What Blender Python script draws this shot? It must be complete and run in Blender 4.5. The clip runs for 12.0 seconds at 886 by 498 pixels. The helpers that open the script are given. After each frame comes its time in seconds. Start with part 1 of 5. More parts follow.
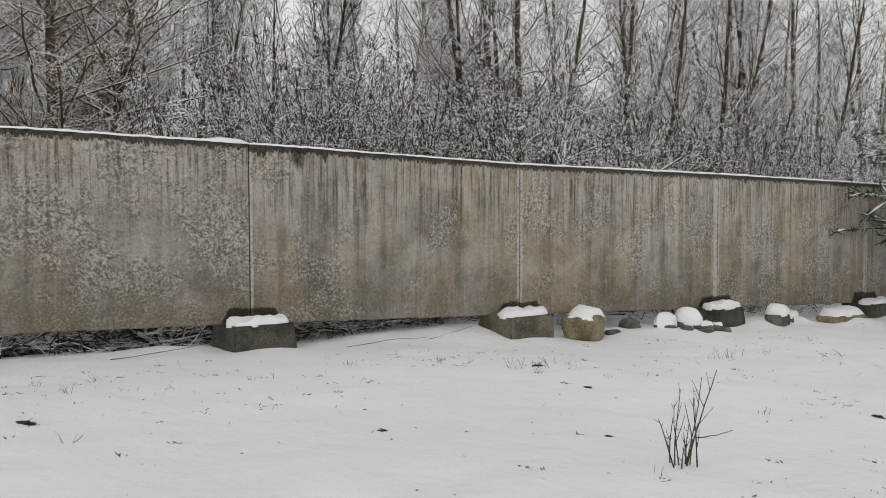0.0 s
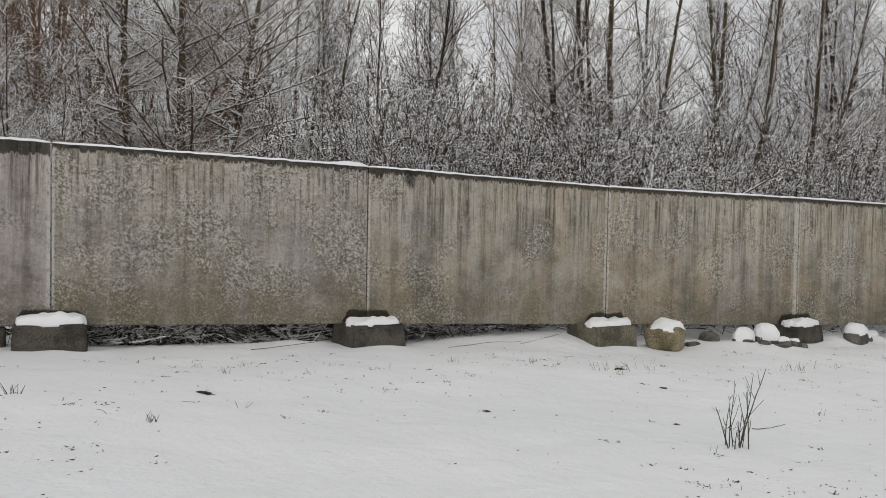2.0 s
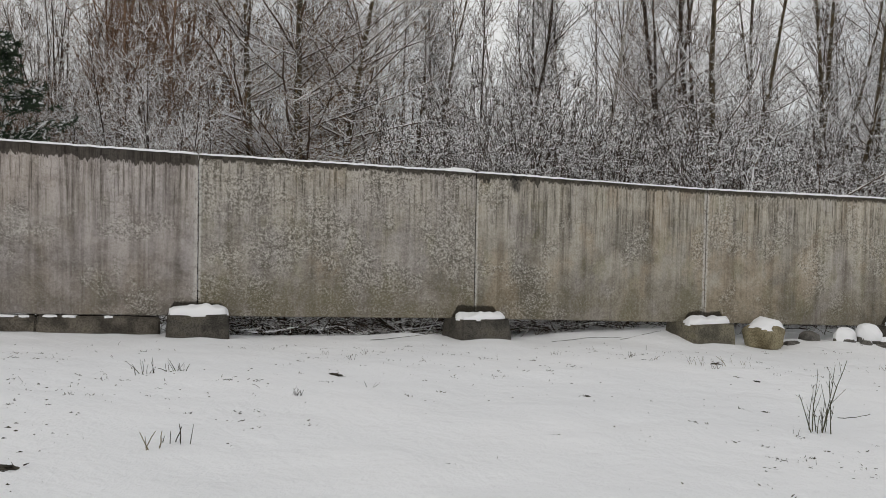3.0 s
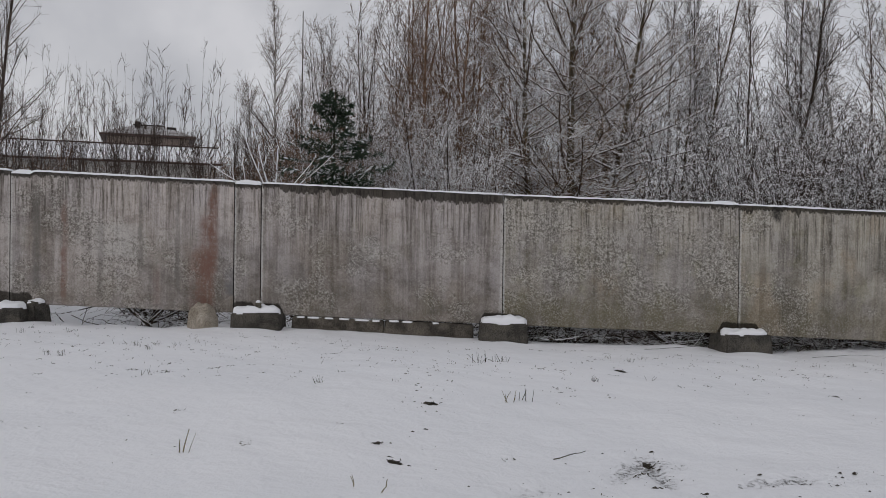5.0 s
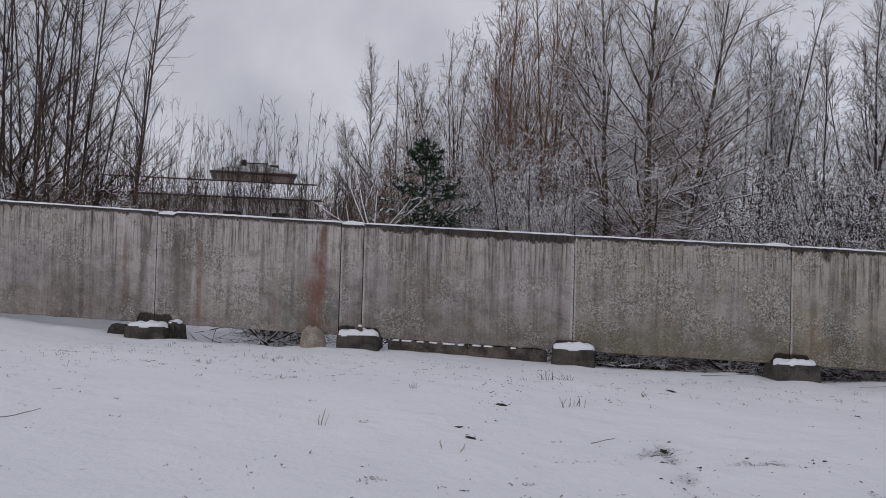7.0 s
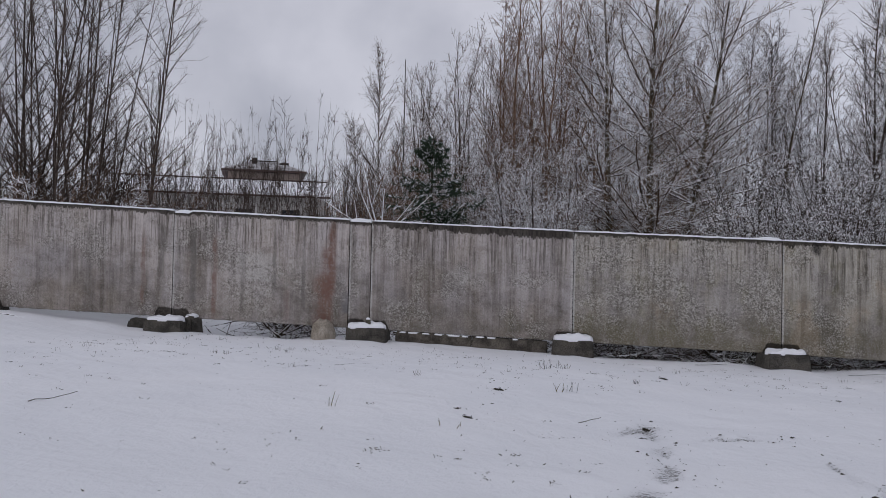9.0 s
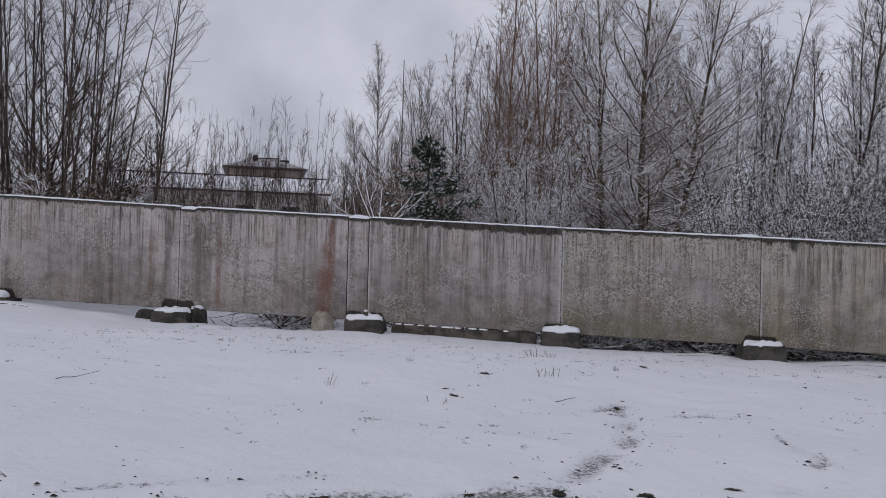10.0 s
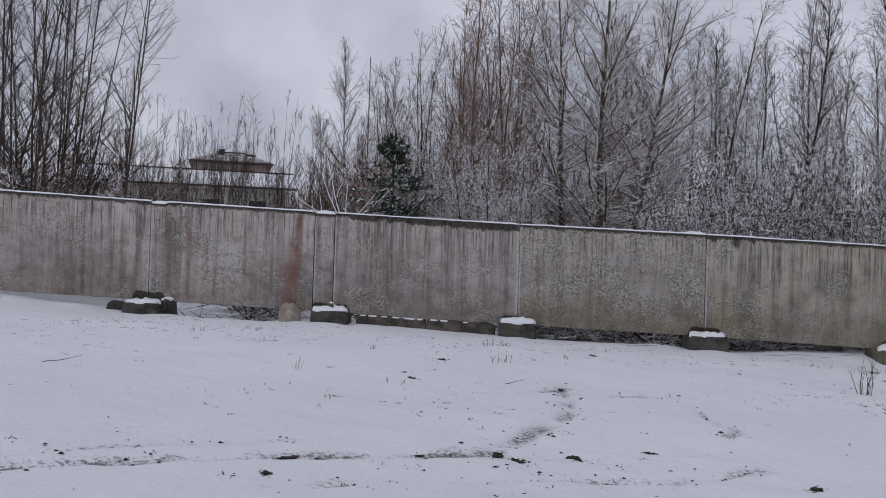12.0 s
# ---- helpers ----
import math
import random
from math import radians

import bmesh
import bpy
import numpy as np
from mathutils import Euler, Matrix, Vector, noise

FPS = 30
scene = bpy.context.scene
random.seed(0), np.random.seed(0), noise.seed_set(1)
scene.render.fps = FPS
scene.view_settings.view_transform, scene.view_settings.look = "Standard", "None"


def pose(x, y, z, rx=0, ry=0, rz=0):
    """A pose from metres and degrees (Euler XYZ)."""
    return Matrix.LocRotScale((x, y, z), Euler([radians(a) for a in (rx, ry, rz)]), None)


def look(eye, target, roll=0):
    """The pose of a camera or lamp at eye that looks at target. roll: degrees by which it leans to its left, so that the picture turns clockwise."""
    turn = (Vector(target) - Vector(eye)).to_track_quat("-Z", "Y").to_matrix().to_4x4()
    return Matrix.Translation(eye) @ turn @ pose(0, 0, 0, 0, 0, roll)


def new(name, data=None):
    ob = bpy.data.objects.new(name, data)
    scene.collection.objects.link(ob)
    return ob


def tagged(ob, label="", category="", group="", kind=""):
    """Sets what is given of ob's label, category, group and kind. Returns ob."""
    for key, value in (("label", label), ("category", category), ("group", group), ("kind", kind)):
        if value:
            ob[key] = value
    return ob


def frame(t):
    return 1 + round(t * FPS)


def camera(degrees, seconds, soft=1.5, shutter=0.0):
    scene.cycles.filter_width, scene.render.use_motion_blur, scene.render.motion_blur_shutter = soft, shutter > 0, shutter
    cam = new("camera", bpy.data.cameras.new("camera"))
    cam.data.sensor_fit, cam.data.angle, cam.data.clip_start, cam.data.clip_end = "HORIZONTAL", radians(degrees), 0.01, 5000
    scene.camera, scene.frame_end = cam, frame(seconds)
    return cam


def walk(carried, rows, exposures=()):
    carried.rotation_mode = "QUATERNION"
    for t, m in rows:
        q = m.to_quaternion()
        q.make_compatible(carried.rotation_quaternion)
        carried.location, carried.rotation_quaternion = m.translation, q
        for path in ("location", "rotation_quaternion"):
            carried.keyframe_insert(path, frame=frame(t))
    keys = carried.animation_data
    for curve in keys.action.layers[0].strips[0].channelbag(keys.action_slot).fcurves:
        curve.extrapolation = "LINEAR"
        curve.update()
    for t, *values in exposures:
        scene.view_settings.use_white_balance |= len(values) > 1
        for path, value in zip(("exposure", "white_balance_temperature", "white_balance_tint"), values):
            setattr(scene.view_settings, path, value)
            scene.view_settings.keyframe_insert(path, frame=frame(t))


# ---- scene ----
cam = camera(55.05, 12.0, 0.7)
# seconds, place in metres, yaw, pitch and roll in degrees
PATH = [
    (0.0, 0.152, 0.011, 1.309, -31.97, -2.52, 0.14),
    (0.5, 0.019, -0.170, 1.317, -31.76, -2.40, -0.23),
    (1.0, -0.186, -0.461, 1.324, -30.86, -2.13, -0.85),
    (1.5, -0.410, -0.784, 1.353, -28.46, -2.10, -0.89),
    (2.0, -0.614, -1.065, 1.378, -26.01, -1.78, -1.06),
    (2.5, -0.783, -1.390, 1.392, -22.89, -1.86, -1.03),
    (3.0, -1.024, -1.832, 1.399, -19.23, -1.87, -1.00),
    (3.5, -1.249, -2.336, 1.401, -14.93, -1.98, -1.05),
    (5.5, -1.913, -4.683, 1.495, 0.72, 0.00, -0.99),
    (6.0, -1.863, -5.158, 1.500, 2.04, 0.62, -1.36),
    (6.5, -1.782, -5.720, 1.504, 3.13, 1.14, -1.58),
    (7.0, -1.726, -6.164, 1.514, 3.97, 1.44, -1.57),
    (9.0, -1.573, -6.838, 1.505, 4.63, 1.12, -1.27),
    (9.5, -1.518, -7.144, 1.477, 4.63, 1.04, -1.30),
    (10.0, -1.404, -7.609, 1.457, 4.59, 0.93, -1.48),
    (10.5, -1.336, -7.968, 1.450, 4.14, 0.84, -1.60),
    (11.0, -1.275, -8.247, 1.447, 3.34, 0.77, -1.65),
    (11.5, -1.251, -8.373, 1.444, 2.69, 0.72, -1.67),
    (12.0, -1.263, -8.394, 1.445, 2.33, 0.65, -1.77),
]
EXPOSURES = [(0.0, -0.11, 6990, 9), (3.5, -0.19, 6990, 9), (5.5, -0.58, 6470, 14), (7.0, -0.58, 6330, 16), (12.0, -0.56, 6120, 17)]
walk(cam, [(t, pose(x, y, z, 90 + pitch, roll, yaw)) for t, x, y, z, yaw, pitch, roll in PATH], EXPOSURES)

# ---- sky and light: a snow-grey overcast ----
world = bpy.data.worlds.new("world")
scene.world = world
world.use_nodes = True
wt = world.node_tree
wt.nodes.clear()
w_out = wt.nodes.new("ShaderNodeOutputWorld")
w_bg = wt.nodes.new("ShaderNodeBackground")
w_sky = wt.nodes.new("ShaderNodeTexSky")
w_sky.sky_type, w_sky.sun_disc = "NISHITA", False
w_sky.sun_elevation, w_sky.sun_rotation = radians(30), radians(225)
w_dim = wt.nodes.new("ShaderNodeVectorMath")
w_dim.operation = "SCALE"
w_dim.inputs[3].default_value = 0.10
w_noise = wt.nodes.new("ShaderNodeTexNoise")
w_noise.inputs["Scale"].default_value, w_noise.inputs["Detail"].default_value = 4.0, 5.0
w_noise.inputs["Roughness"].default_value = 0.5
w_ramp = wt.nodes.new("ShaderNodeValToRGB")
w_ramp.color_ramp.elements[0].position, w_ramp.color_ramp.elements[1].position = 0.40, 0.64
w_ramp.color_ramp.elements[0].color = (0.62, 0.64, 0.685, 1)
w_ramp.color_ramp.elements[1].color = (0.90, 0.915, 0.95, 1)
w_mix = wt.nodes.new("ShaderNodeMix")
w_mix.data_type = "RGBA"
w_mix.inputs[0].default_value = 0.88
wt.links.new(w_sky.outputs[0], w_dim.inputs[0])
wt.links.new(w_noise.outputs["Fac"], w_ramp.inputs[0])
wt.links.new(w_dim.outputs[0], w_mix.inputs[6])
wt.links.new(w_ramp.outputs[0], w_mix.inputs[7])
wt.links.new(w_mix.outputs[2], w_bg.inputs[0])
w_bg.inputs[1].default_value = 1.0
wt.links.new(w_bg.outputs[0], w_out.inputs[0])

sun_data = bpy.data.lights.new("sun", "SUN")
sun_data.energy, sun_data.angle, sun_data.color = 0.5, radians(25), (1.0, 0.97, 0.93)
sun = new("sun", sun_data)
sun.matrix_world = look((-16, -16, 13), (0, 0, 0))


# ---- node helpers ----
def material(name, rough=0.9):
    m = bpy.data.materials.new(name)
    m.use_nodes = True
    nt = m.node_tree
    b = nt.nodes["Principled BSDF"]
    b.inputs["Roughness"].default_value = rough
    b.inputs["Specular IOR Level"].default_value = 0.25
    return m, nt, b


def put(nt, socket, value):
    if isinstance(value, bpy.types.NodeSocket):
        nt.links.new(value, socket)
    else:
        socket.default_value = value


def noise_tex(nt, vec, scale, detail=4.0, rough=0.55, stretch=None):
    if stretch:
        mp = nt.nodes.new("ShaderNodeMapping")
        mp.inputs["Scale"].default_value = stretch
        put(nt, mp.inputs["Vector"], vec)
        vec = mp.outputs[0]
    n = nt.nodes.new("ShaderNodeTexNoise")
    put(nt, n.inputs["Vector"], vec)
    n.inputs["Scale"].default_value, n.inputs["Detail"].default_value, n.inputs["Roughness"].default_value = scale, detail, rough
    return n.outputs["Fac"]


def maths(nt, op, a, b=0.0, c=0.0, clamp=False):
    n = nt.nodes.new("ShaderNodeMath")
    n.operation, n.use_clamp = op, clamp
    for i, v in enumerate((a, b, c)):
        put(nt, n.inputs[i], v)
    return n.outputs[0]


def smooth(nt, v, lo, hi, a=0.0, b=1.0):
    n = nt.nodes.new("ShaderNodeMapRange")
    n.interpolation_type = "SMOOTHSTEP"
    for i, w in enumerate((v, lo, hi, a, b)):
        put(nt, n.inputs[i], w)
    return n.outputs[0]


def mix(nt, fac, a, b, blend="MIX"):
    n = nt.nodes.new("ShaderNodeMix")
    n.data_type, n.blend_type = "RGBA", blend
    put(nt, n.inputs[0], fac)
    put(nt, n.inputs[6], a if isinstance(a, bpy.types.NodeSocket) else (*a, 1))
    put(nt, n.inputs[7], b if isinstance(b, bpy.types.NodeSocket) else (*b, 1))
    return n.outputs[2]


def bump(nt, bsdf, height, strength=0.5, distance=0.01):
    n = nt.nodes.new("ShaderNodeBump")
    n.inputs["Strength"].default_value, n.inputs["Distance"].default_value = strength, distance
    put(nt, n.inputs["Height"], height)
    nt.links.new(n.outputs[0], bsdf.inputs["Normal"])


def coords(nt, kind="Object"):
    return nt.nodes.new("ShaderNodeTexCoord").outputs[kind]


def randomised(nt, vec, amount=40.0):
    info = nt.nodes.new("ShaderNodeObjectInfo")
    add = nt.nodes.new("ShaderNodeVectorMath")
    add.operation = "ADD"
    put(nt, add.inputs[0], vec)
    k = nt.nodes.new("ShaderNodeCombineXYZ")
    r = maths(nt, "MULTIPLY", info.outputs["Random"], amount)
    put(nt, k.inputs[0], r)
    put(nt, k.inputs[1], maths(nt, "MULTIPLY", r, 0.37))
    put(nt, k.inputs[2], maths(nt, "MULTIPLY", r, 0.71))
    nt.links.new(k.outputs[0], add.inputs[1])
    return add.outputs[0], info.outputs["Random"]


# ---- materials ----
def snow_material():
    m, nt, b = material("snow", 0.75)
    p = coords(nt)
    big = noise_tex(nt, p, 0.35, 3)
    fine = noise_tex(nt, p, 9.0, 6, 0.6)
    grit = noise_tex(nt, p, 60.0, 3, 0.6)
    col = mix(nt, smooth(nt, big, 0.35, 0.7), (0.87, 0.885, 0.91), (0.92, 0.93, 0.95))
    nt.links.new(col, b.inputs["Base Color"])
    b.inputs["Specular IOR Level"].default_value = 0.15
    bump(nt, b, maths(nt, "ADD", fine, maths(nt, "MULTIPLY", grit, 0.35)), 0.35, 0.02)
    return m


def ground_material():
    """Snow with bare soil and straw where wheels and feet have pressed it."""
    m, nt, b = material("trodden_snow", 0.8)
    p = coords(nt)
    soil = nt.nodes.new("ShaderNodeAttribute")
    soil.attribute_name = "soil"
    big = noise_tex(nt, p, 0.3, 3)
    fine = noise_tex(nt, p, 8.0, 6, 0.6)
    grit = noise_tex(nt, p, 38.0, 5, 0.65)
    crumbs = noise_tex(nt, p, 30.0, 6, 0.75, (1.0, 1.3, 1.0))
    snow = mix(nt, smooth(nt, big, 0.35, 0.7), (0.87, 0.885, 0.91), (0.92, 0.93, 0.95))
    earth = mix(nt, smooth(nt, grit, 0.4, 0.65), (0.07, 0.064, 0.055), (0.24, 0.225, 0.20))
    shown = smooth(nt, maths(nt, "ADD", crumbs, maths(nt, "MULTIPLY", soil.outputs["Fac"], 0.36)), 0.62, 0.76)
    shown = maths(nt, "MULTIPLY", shown, smooth(nt, soil.outputs["Fac"], 0.02, 0.35, 0.0, 0.8), clamp=True)
    nt.links.new(mix(nt, shown, snow, earth), b.inputs["Base Color"])
    b.inputs["Specular IOR Level"].default_value = 0.15
    h = maths(nt, "SUBTRACT", maths(nt, "ADD", fine, maths(nt, "MULTIPLY", grit, 0.3)), shown)
    bump(nt, b, maths(nt, "ADD", h, maths(nt, "MULTIPLY", noise_tex(nt, p, 2.6, 6, 0.62), 1.8)), 0.7, 0.032)
    return m


def panel_material(name, tone=1.0, wet=0.10, lichen=0.5, moss=0.5, marks=(), scallop=0.0, warm=1.0, cast=(0.434, 0.402, 0.358)):
    """Old cast concrete: rain streaks, lichen, a damp band under the snow and at the footings.
    marks: u, half width, foot, head, colour, strength, sharpness of single stains."""
    m, nt, b = material(name, 0.92)
    uv = nt.nodes.new("ShaderNodeUVMap").outputs[0]
    sep = nt.nodes.new("ShaderNodeSeparateXYZ")
    nt.links.new(uv, sep.inputs[0])
    u, v = sep.outputs[0], sep.outputs[1]
    p, rnd = randomised(nt, uv)
    big = noise_tex(nt, p, 0.8, 5, 0.6)
    mid = noise_tex(nt, p, 2.6, 7, 0.68)
    band = noise_tex(nt, p, 1.0, 5, 0.6, (4.2, 0.16, 1.0))
    streak = noise_tex(nt, p, 1.0, 6, 0.72, (9.0, 0.24, 1.0))
    thin = noise_tex(nt, p, 1.0, 6, 0.75, (24.0, 0.95, 1.0))
    crust = noise_tex(nt, p, 19.0, 9, 0.82)
    speck = noise_tex(nt, p, 34.0, 6, 0.82)
    grain = noise_tex(nt, p, 95.0, 4, 0.7)
    shade = lambda k: tuple(x * tone * k for x in cast)
    col = mix(nt, smooth(nt, big, 0.36, 0.64), shade(0.70), shade(1.20))
    # rain keeps the upper part paler than the damp foot
    rain = maths(nt, "ADD", v, maths(nt, "MULTIPLY", maths(nt, "SUBTRACT", band, 0.5), 2.4))
    col = mix(nt, smooth(nt, rain, 0.25, 1.15, 0.62, 0.0), col, (0.60, 0.575, 0.53), "MULTIPLY")
    col = mix(nt, smooth(nt, rain, 1.15, 1.95, 0.0, 0.45), col, shade(1.38))
    # lilac-grey, ochre and olive casts
    hue = noise_tex(nt, p, 0.8, 5, 0.6, (1.3, 0.8, 1.0))
    hue2 = noise_tex(nt, p, 1.9, 6, 0.66, (1.5, 0.7, 1.0))
    col = mix(nt, smooth(nt, hue, 0.50, 0.62, 0.0, 0.65 * warm), col, (0.40, 0.325, 0.235))
    col = mix(nt, smooth(nt, hue, 0.49, 0.38, 0.0, 0.45), col, (0.41, 0.383, 0.385))
    col = mix(nt, smooth(nt, hue2, 0.52, 0.65, 0.0, 0.5 * warm), col, (0.275, 0.262, 0.17))
    # broad rain bands, and fine streaks that are strongest near the top
    high = smooth(nt, v, 0.55, 1.75, 0.35, 1.0)
    soft = 1.0 - 0.35 * lichen
    col = mix(nt, smooth(nt, band, 0.50, 0.39, 0.0, 0.85 * soft), col, (0.64, 0.625, 0.61), "MULTIPLY")
    col = mix(nt, maths(nt, "MULTIPLY", smooth(nt, band, 0.54, 0.68, 0.0, 0.30), high), col, shade(1.45))
    col = mix(nt, maths(nt, "MULTIPLY", smooth(nt, streak, 0.475, 0.41, 0.0, 0.85 * soft), high), col, (0.50, 0.485, 0.46), "MULTIPLY")
    col = mix(nt, maths(nt, "MULTIPLY", smooth(nt, streak, 0.56, 0.66, 0.0, 0.42 * soft), high), col, shade(1.50))
    fine = smooth(nt, v, 0.9, 1.95, 0.12, 1.0)
    col = mix(nt, maths(nt, "MULTIPLY", smooth(nt, thin, 0.47, 0.41, 0.0, 0.95), fine), col, (0.36, 0.345, 0.32), "MULTIPLY")
    col = mix(nt, maths(nt, "MULTIPLY", smooth(nt, thin, 0.54, 0.60, 0.0, 0.6), fine), col, shade(1.55))
    cloud = noise_tex(nt, p, 3.0, 8, 0.72, (1.0, 1.25, 1.0))
    col = mix(nt, smooth(nt, cloud, 0.50, 0.40, 0.0, 0.55), col, (0.62, 0.60, 0.575), "MULTIPLY")
    col = mix(nt, smooth(nt, cloud, 0.54, 0.64, 0.0, 0.25), col, shade(1.40))
    # lichen crusts and flaked pale spots, in drifts
    drift = noise_tex(nt, p, 1.25, 5, 0.65)
    dense = smooth(nt, drift, 0.54 - 0.12 * lichen, 0.66 - 0.10 * lichen)
    dense = maths(nt, "ADD", maths(nt, "MULTIPLY", dense, 0.8), 0.04 + 0.22 * lichen, clamp=True)
    pale = maths(nt, "MULTIPLY", smooth(nt, crust, 0.525, 0.55), dense)
    dark = maths(nt, "MULTIPLY", smooth(nt, crust, 0.475, 0.445), dense)
    col = mix(nt, maths(nt, "MULTIPLY", pale, 0.40 + 0.40 * lichen), col, (0.56, 0.53, 0.48))
    col = mix(nt, maths(nt, "MULTIPLY", dark, 0.50 + 0.48 * lichen), col, (0.15, 0.138, 0.115))
    col = mix(nt, maths(nt, "MULTIPLY", smooth(nt, speck, 0.535, 0.57), smooth(nt, dense, 0.1, 0.9, 0.14, 0.62)), col, (0.62, 0.60, 0.55))
    col = mix(nt, maths(nt, "MULTIPLY", smooth(nt, speck, 0.47, 0.43), smooth(nt, dense, 0.1, 0.9, 0.20, 0.66)), col, (0.10, 0.09, 0.074))
    col = mix(nt, smooth(nt, grain, 0.50, 0.36, 0.0, 0.5), col, (0.5, 0.49, 0.47), "MULTIPLY")
    # algae and soil splash in the lower part
    low = maths(nt, "MULTIPLY", smooth(nt, maths(nt, "ADD", v, maths(nt, "MULTIPLY", mid, 0.7)), 1.15, 0.45), smooth(nt, hue2, 0.34, 0.56, 0.25, 1.0))
    col = mix(nt, maths(nt, "MULTIPLY", low, maths(nt, "MULTIPLY", smooth(nt, speck, 0.60, 0.44, 0.45, 1.0), moss)), col, (0.145, 0.128, 0.082))
    # single stains
    sway = maths(nt, "ADD", u, maths(nt, "MULTIPLY", maths(nt, "SUBTRACT", mid, 0.5), 0.16))
    torn = maths(nt, "ADD", maths(nt, "MULTIPLY", streak, 0.5), maths(nt, "MULTIPLY", mid, 0.5))
    for at, half, foot, head, tint, amount, hard in marks:
        d = maths(nt, "ABSOLUTE", maths(nt, "SUBTRACT", sway, at))
        k = maths(nt, "MULTIPLY", smooth(nt, d, half, half * hard), smooth(nt, v, head, head - 0.25 * (head - foot)))
        k = maths(nt, "MULTIPLY", k, smooth(nt, v, foot, foot + 0.15 * (head - foot)))
        k = maths(nt, "MULTIPLY", k, smooth(nt, torn, 0.40, 0.54, 0.35, 1.0))
        k = maths(nt, "MULTIPLY", k, smooth(nt, crust, 0.38, 0.54, 0.35, 1.0))
        col = mix(nt, maths(nt, "MULTIPLY", k, amount), col, tint)
    # pale worn arrises beside the joints
    arris = maths(nt, "MINIMUM", u, maths(nt, "SUBTRACT", 3.98, u))
    worn = maths(nt, "MULTIPLY", smooth(nt, arris, 0.045, 0.015), smooth(nt, crust, 0.42, 0.52))
    col = mix(nt, maths(nt, "MULTIPLY", worn, 0.75), col, (0.56, 0.545, 0.51))
    # damp band under the snow cap
    edge = noise_tex(nt, p, 1.0, 3, 0.5, (5.0, 0.0, 1.0))
    lobes = noise_tex(nt, p, 1.0, 2, 0.5, (1.1, 0.0, 1.0))
    reach = maths(nt, "MULTIPLY", smooth(nt, edge, 0.58, 0.74), wet)
    if scallop:
        reach = maths(nt, "ADD", reach, maths(nt, "MULTIPLY", smooth(nt, maths(nt, "ADD", maths(nt, "MULTIPLY", edge, 0.6), maths(nt, "MULTIPLY", u, 0.06)), 0.26, 0.46), scallop))
    top = maths(nt, "SUBTRACT", maths(nt, "SUBTRACT", 2.125, reach), maths(nt, "MULTIPLY", smooth(nt, thin, 0.40, 0.60), 0.05))
    damp = smooth(nt, maths(nt, "SUBTRACT", v, top), -0.006, 0.006)
    # damp stains that rise from the footing at both ends
    end = maths(nt, "MINIMUM", u, maths(nt, "SUBTRACT", 4.0, u))
    rise = maths(nt, "SUBTRACT", smooth(nt, end, 0.46, 0.28, 0.0, 0.27), maths(nt, "MULTIPLY", mid, 0.16))
    foot = smooth(nt, maths(nt, "SUBTRACT", rise, v), -0.015, 0.02)
    damp = maths(nt, "MAXIMUM", damp, foot)
    col = mix(nt, maths(nt, "MULTIPLY", damp, 0.95), col, (0.14, 0.131, 0.116), "MULTIPLY")
    nt.links.new(col, b.inputs["Base Color"])
    nt.links.new(smooth(nt, damp, 0.0, 1.0, 0.95, 0.72), b.inputs["Roughness"])
    bump(nt, b, maths(nt, "ADD", speck, maths(nt, "MULTIPLY", grain, 0.5)), 0.8, 0.010)
    return m


def stone_material(name, dark, light, scale=3.0, moss=0.0):
    m, nt, b = material(name, 0.92)
    p, rnd = randomised(nt, coords(nt))
    big = noise_tex(nt, p, scale, 5, 0.6)
    fine = noise_tex(nt, p, scale * 14, 5, 0.7)
    col = mix(nt, smooth(nt, big, 0.35, 0.65), dark, light)
    col = mix(nt, smooth(nt, fine, 0.55, 0.42, 0.0, 0.65), col, (0.35, 0.33, 0.30), "MULTIPLY")
    col = mix(nt, maths(nt, "MULTIPLY", rnd, 0.4), col, (0.75, 0.72, 0.68), "MULTIPLY")
    if moss:
        col = mix(nt, smooth(nt, big, 0.55, 0.75, 0.0, moss), col, (0.09, 0.095, 0.03))
    nt.links.new(col, b.inputs["Base Color"])
    bump(nt, b, maths(nt, "ADD", big, maths(nt, "MULTIPLY", fine, 0.4)), 0.6, 0.015)
    return m


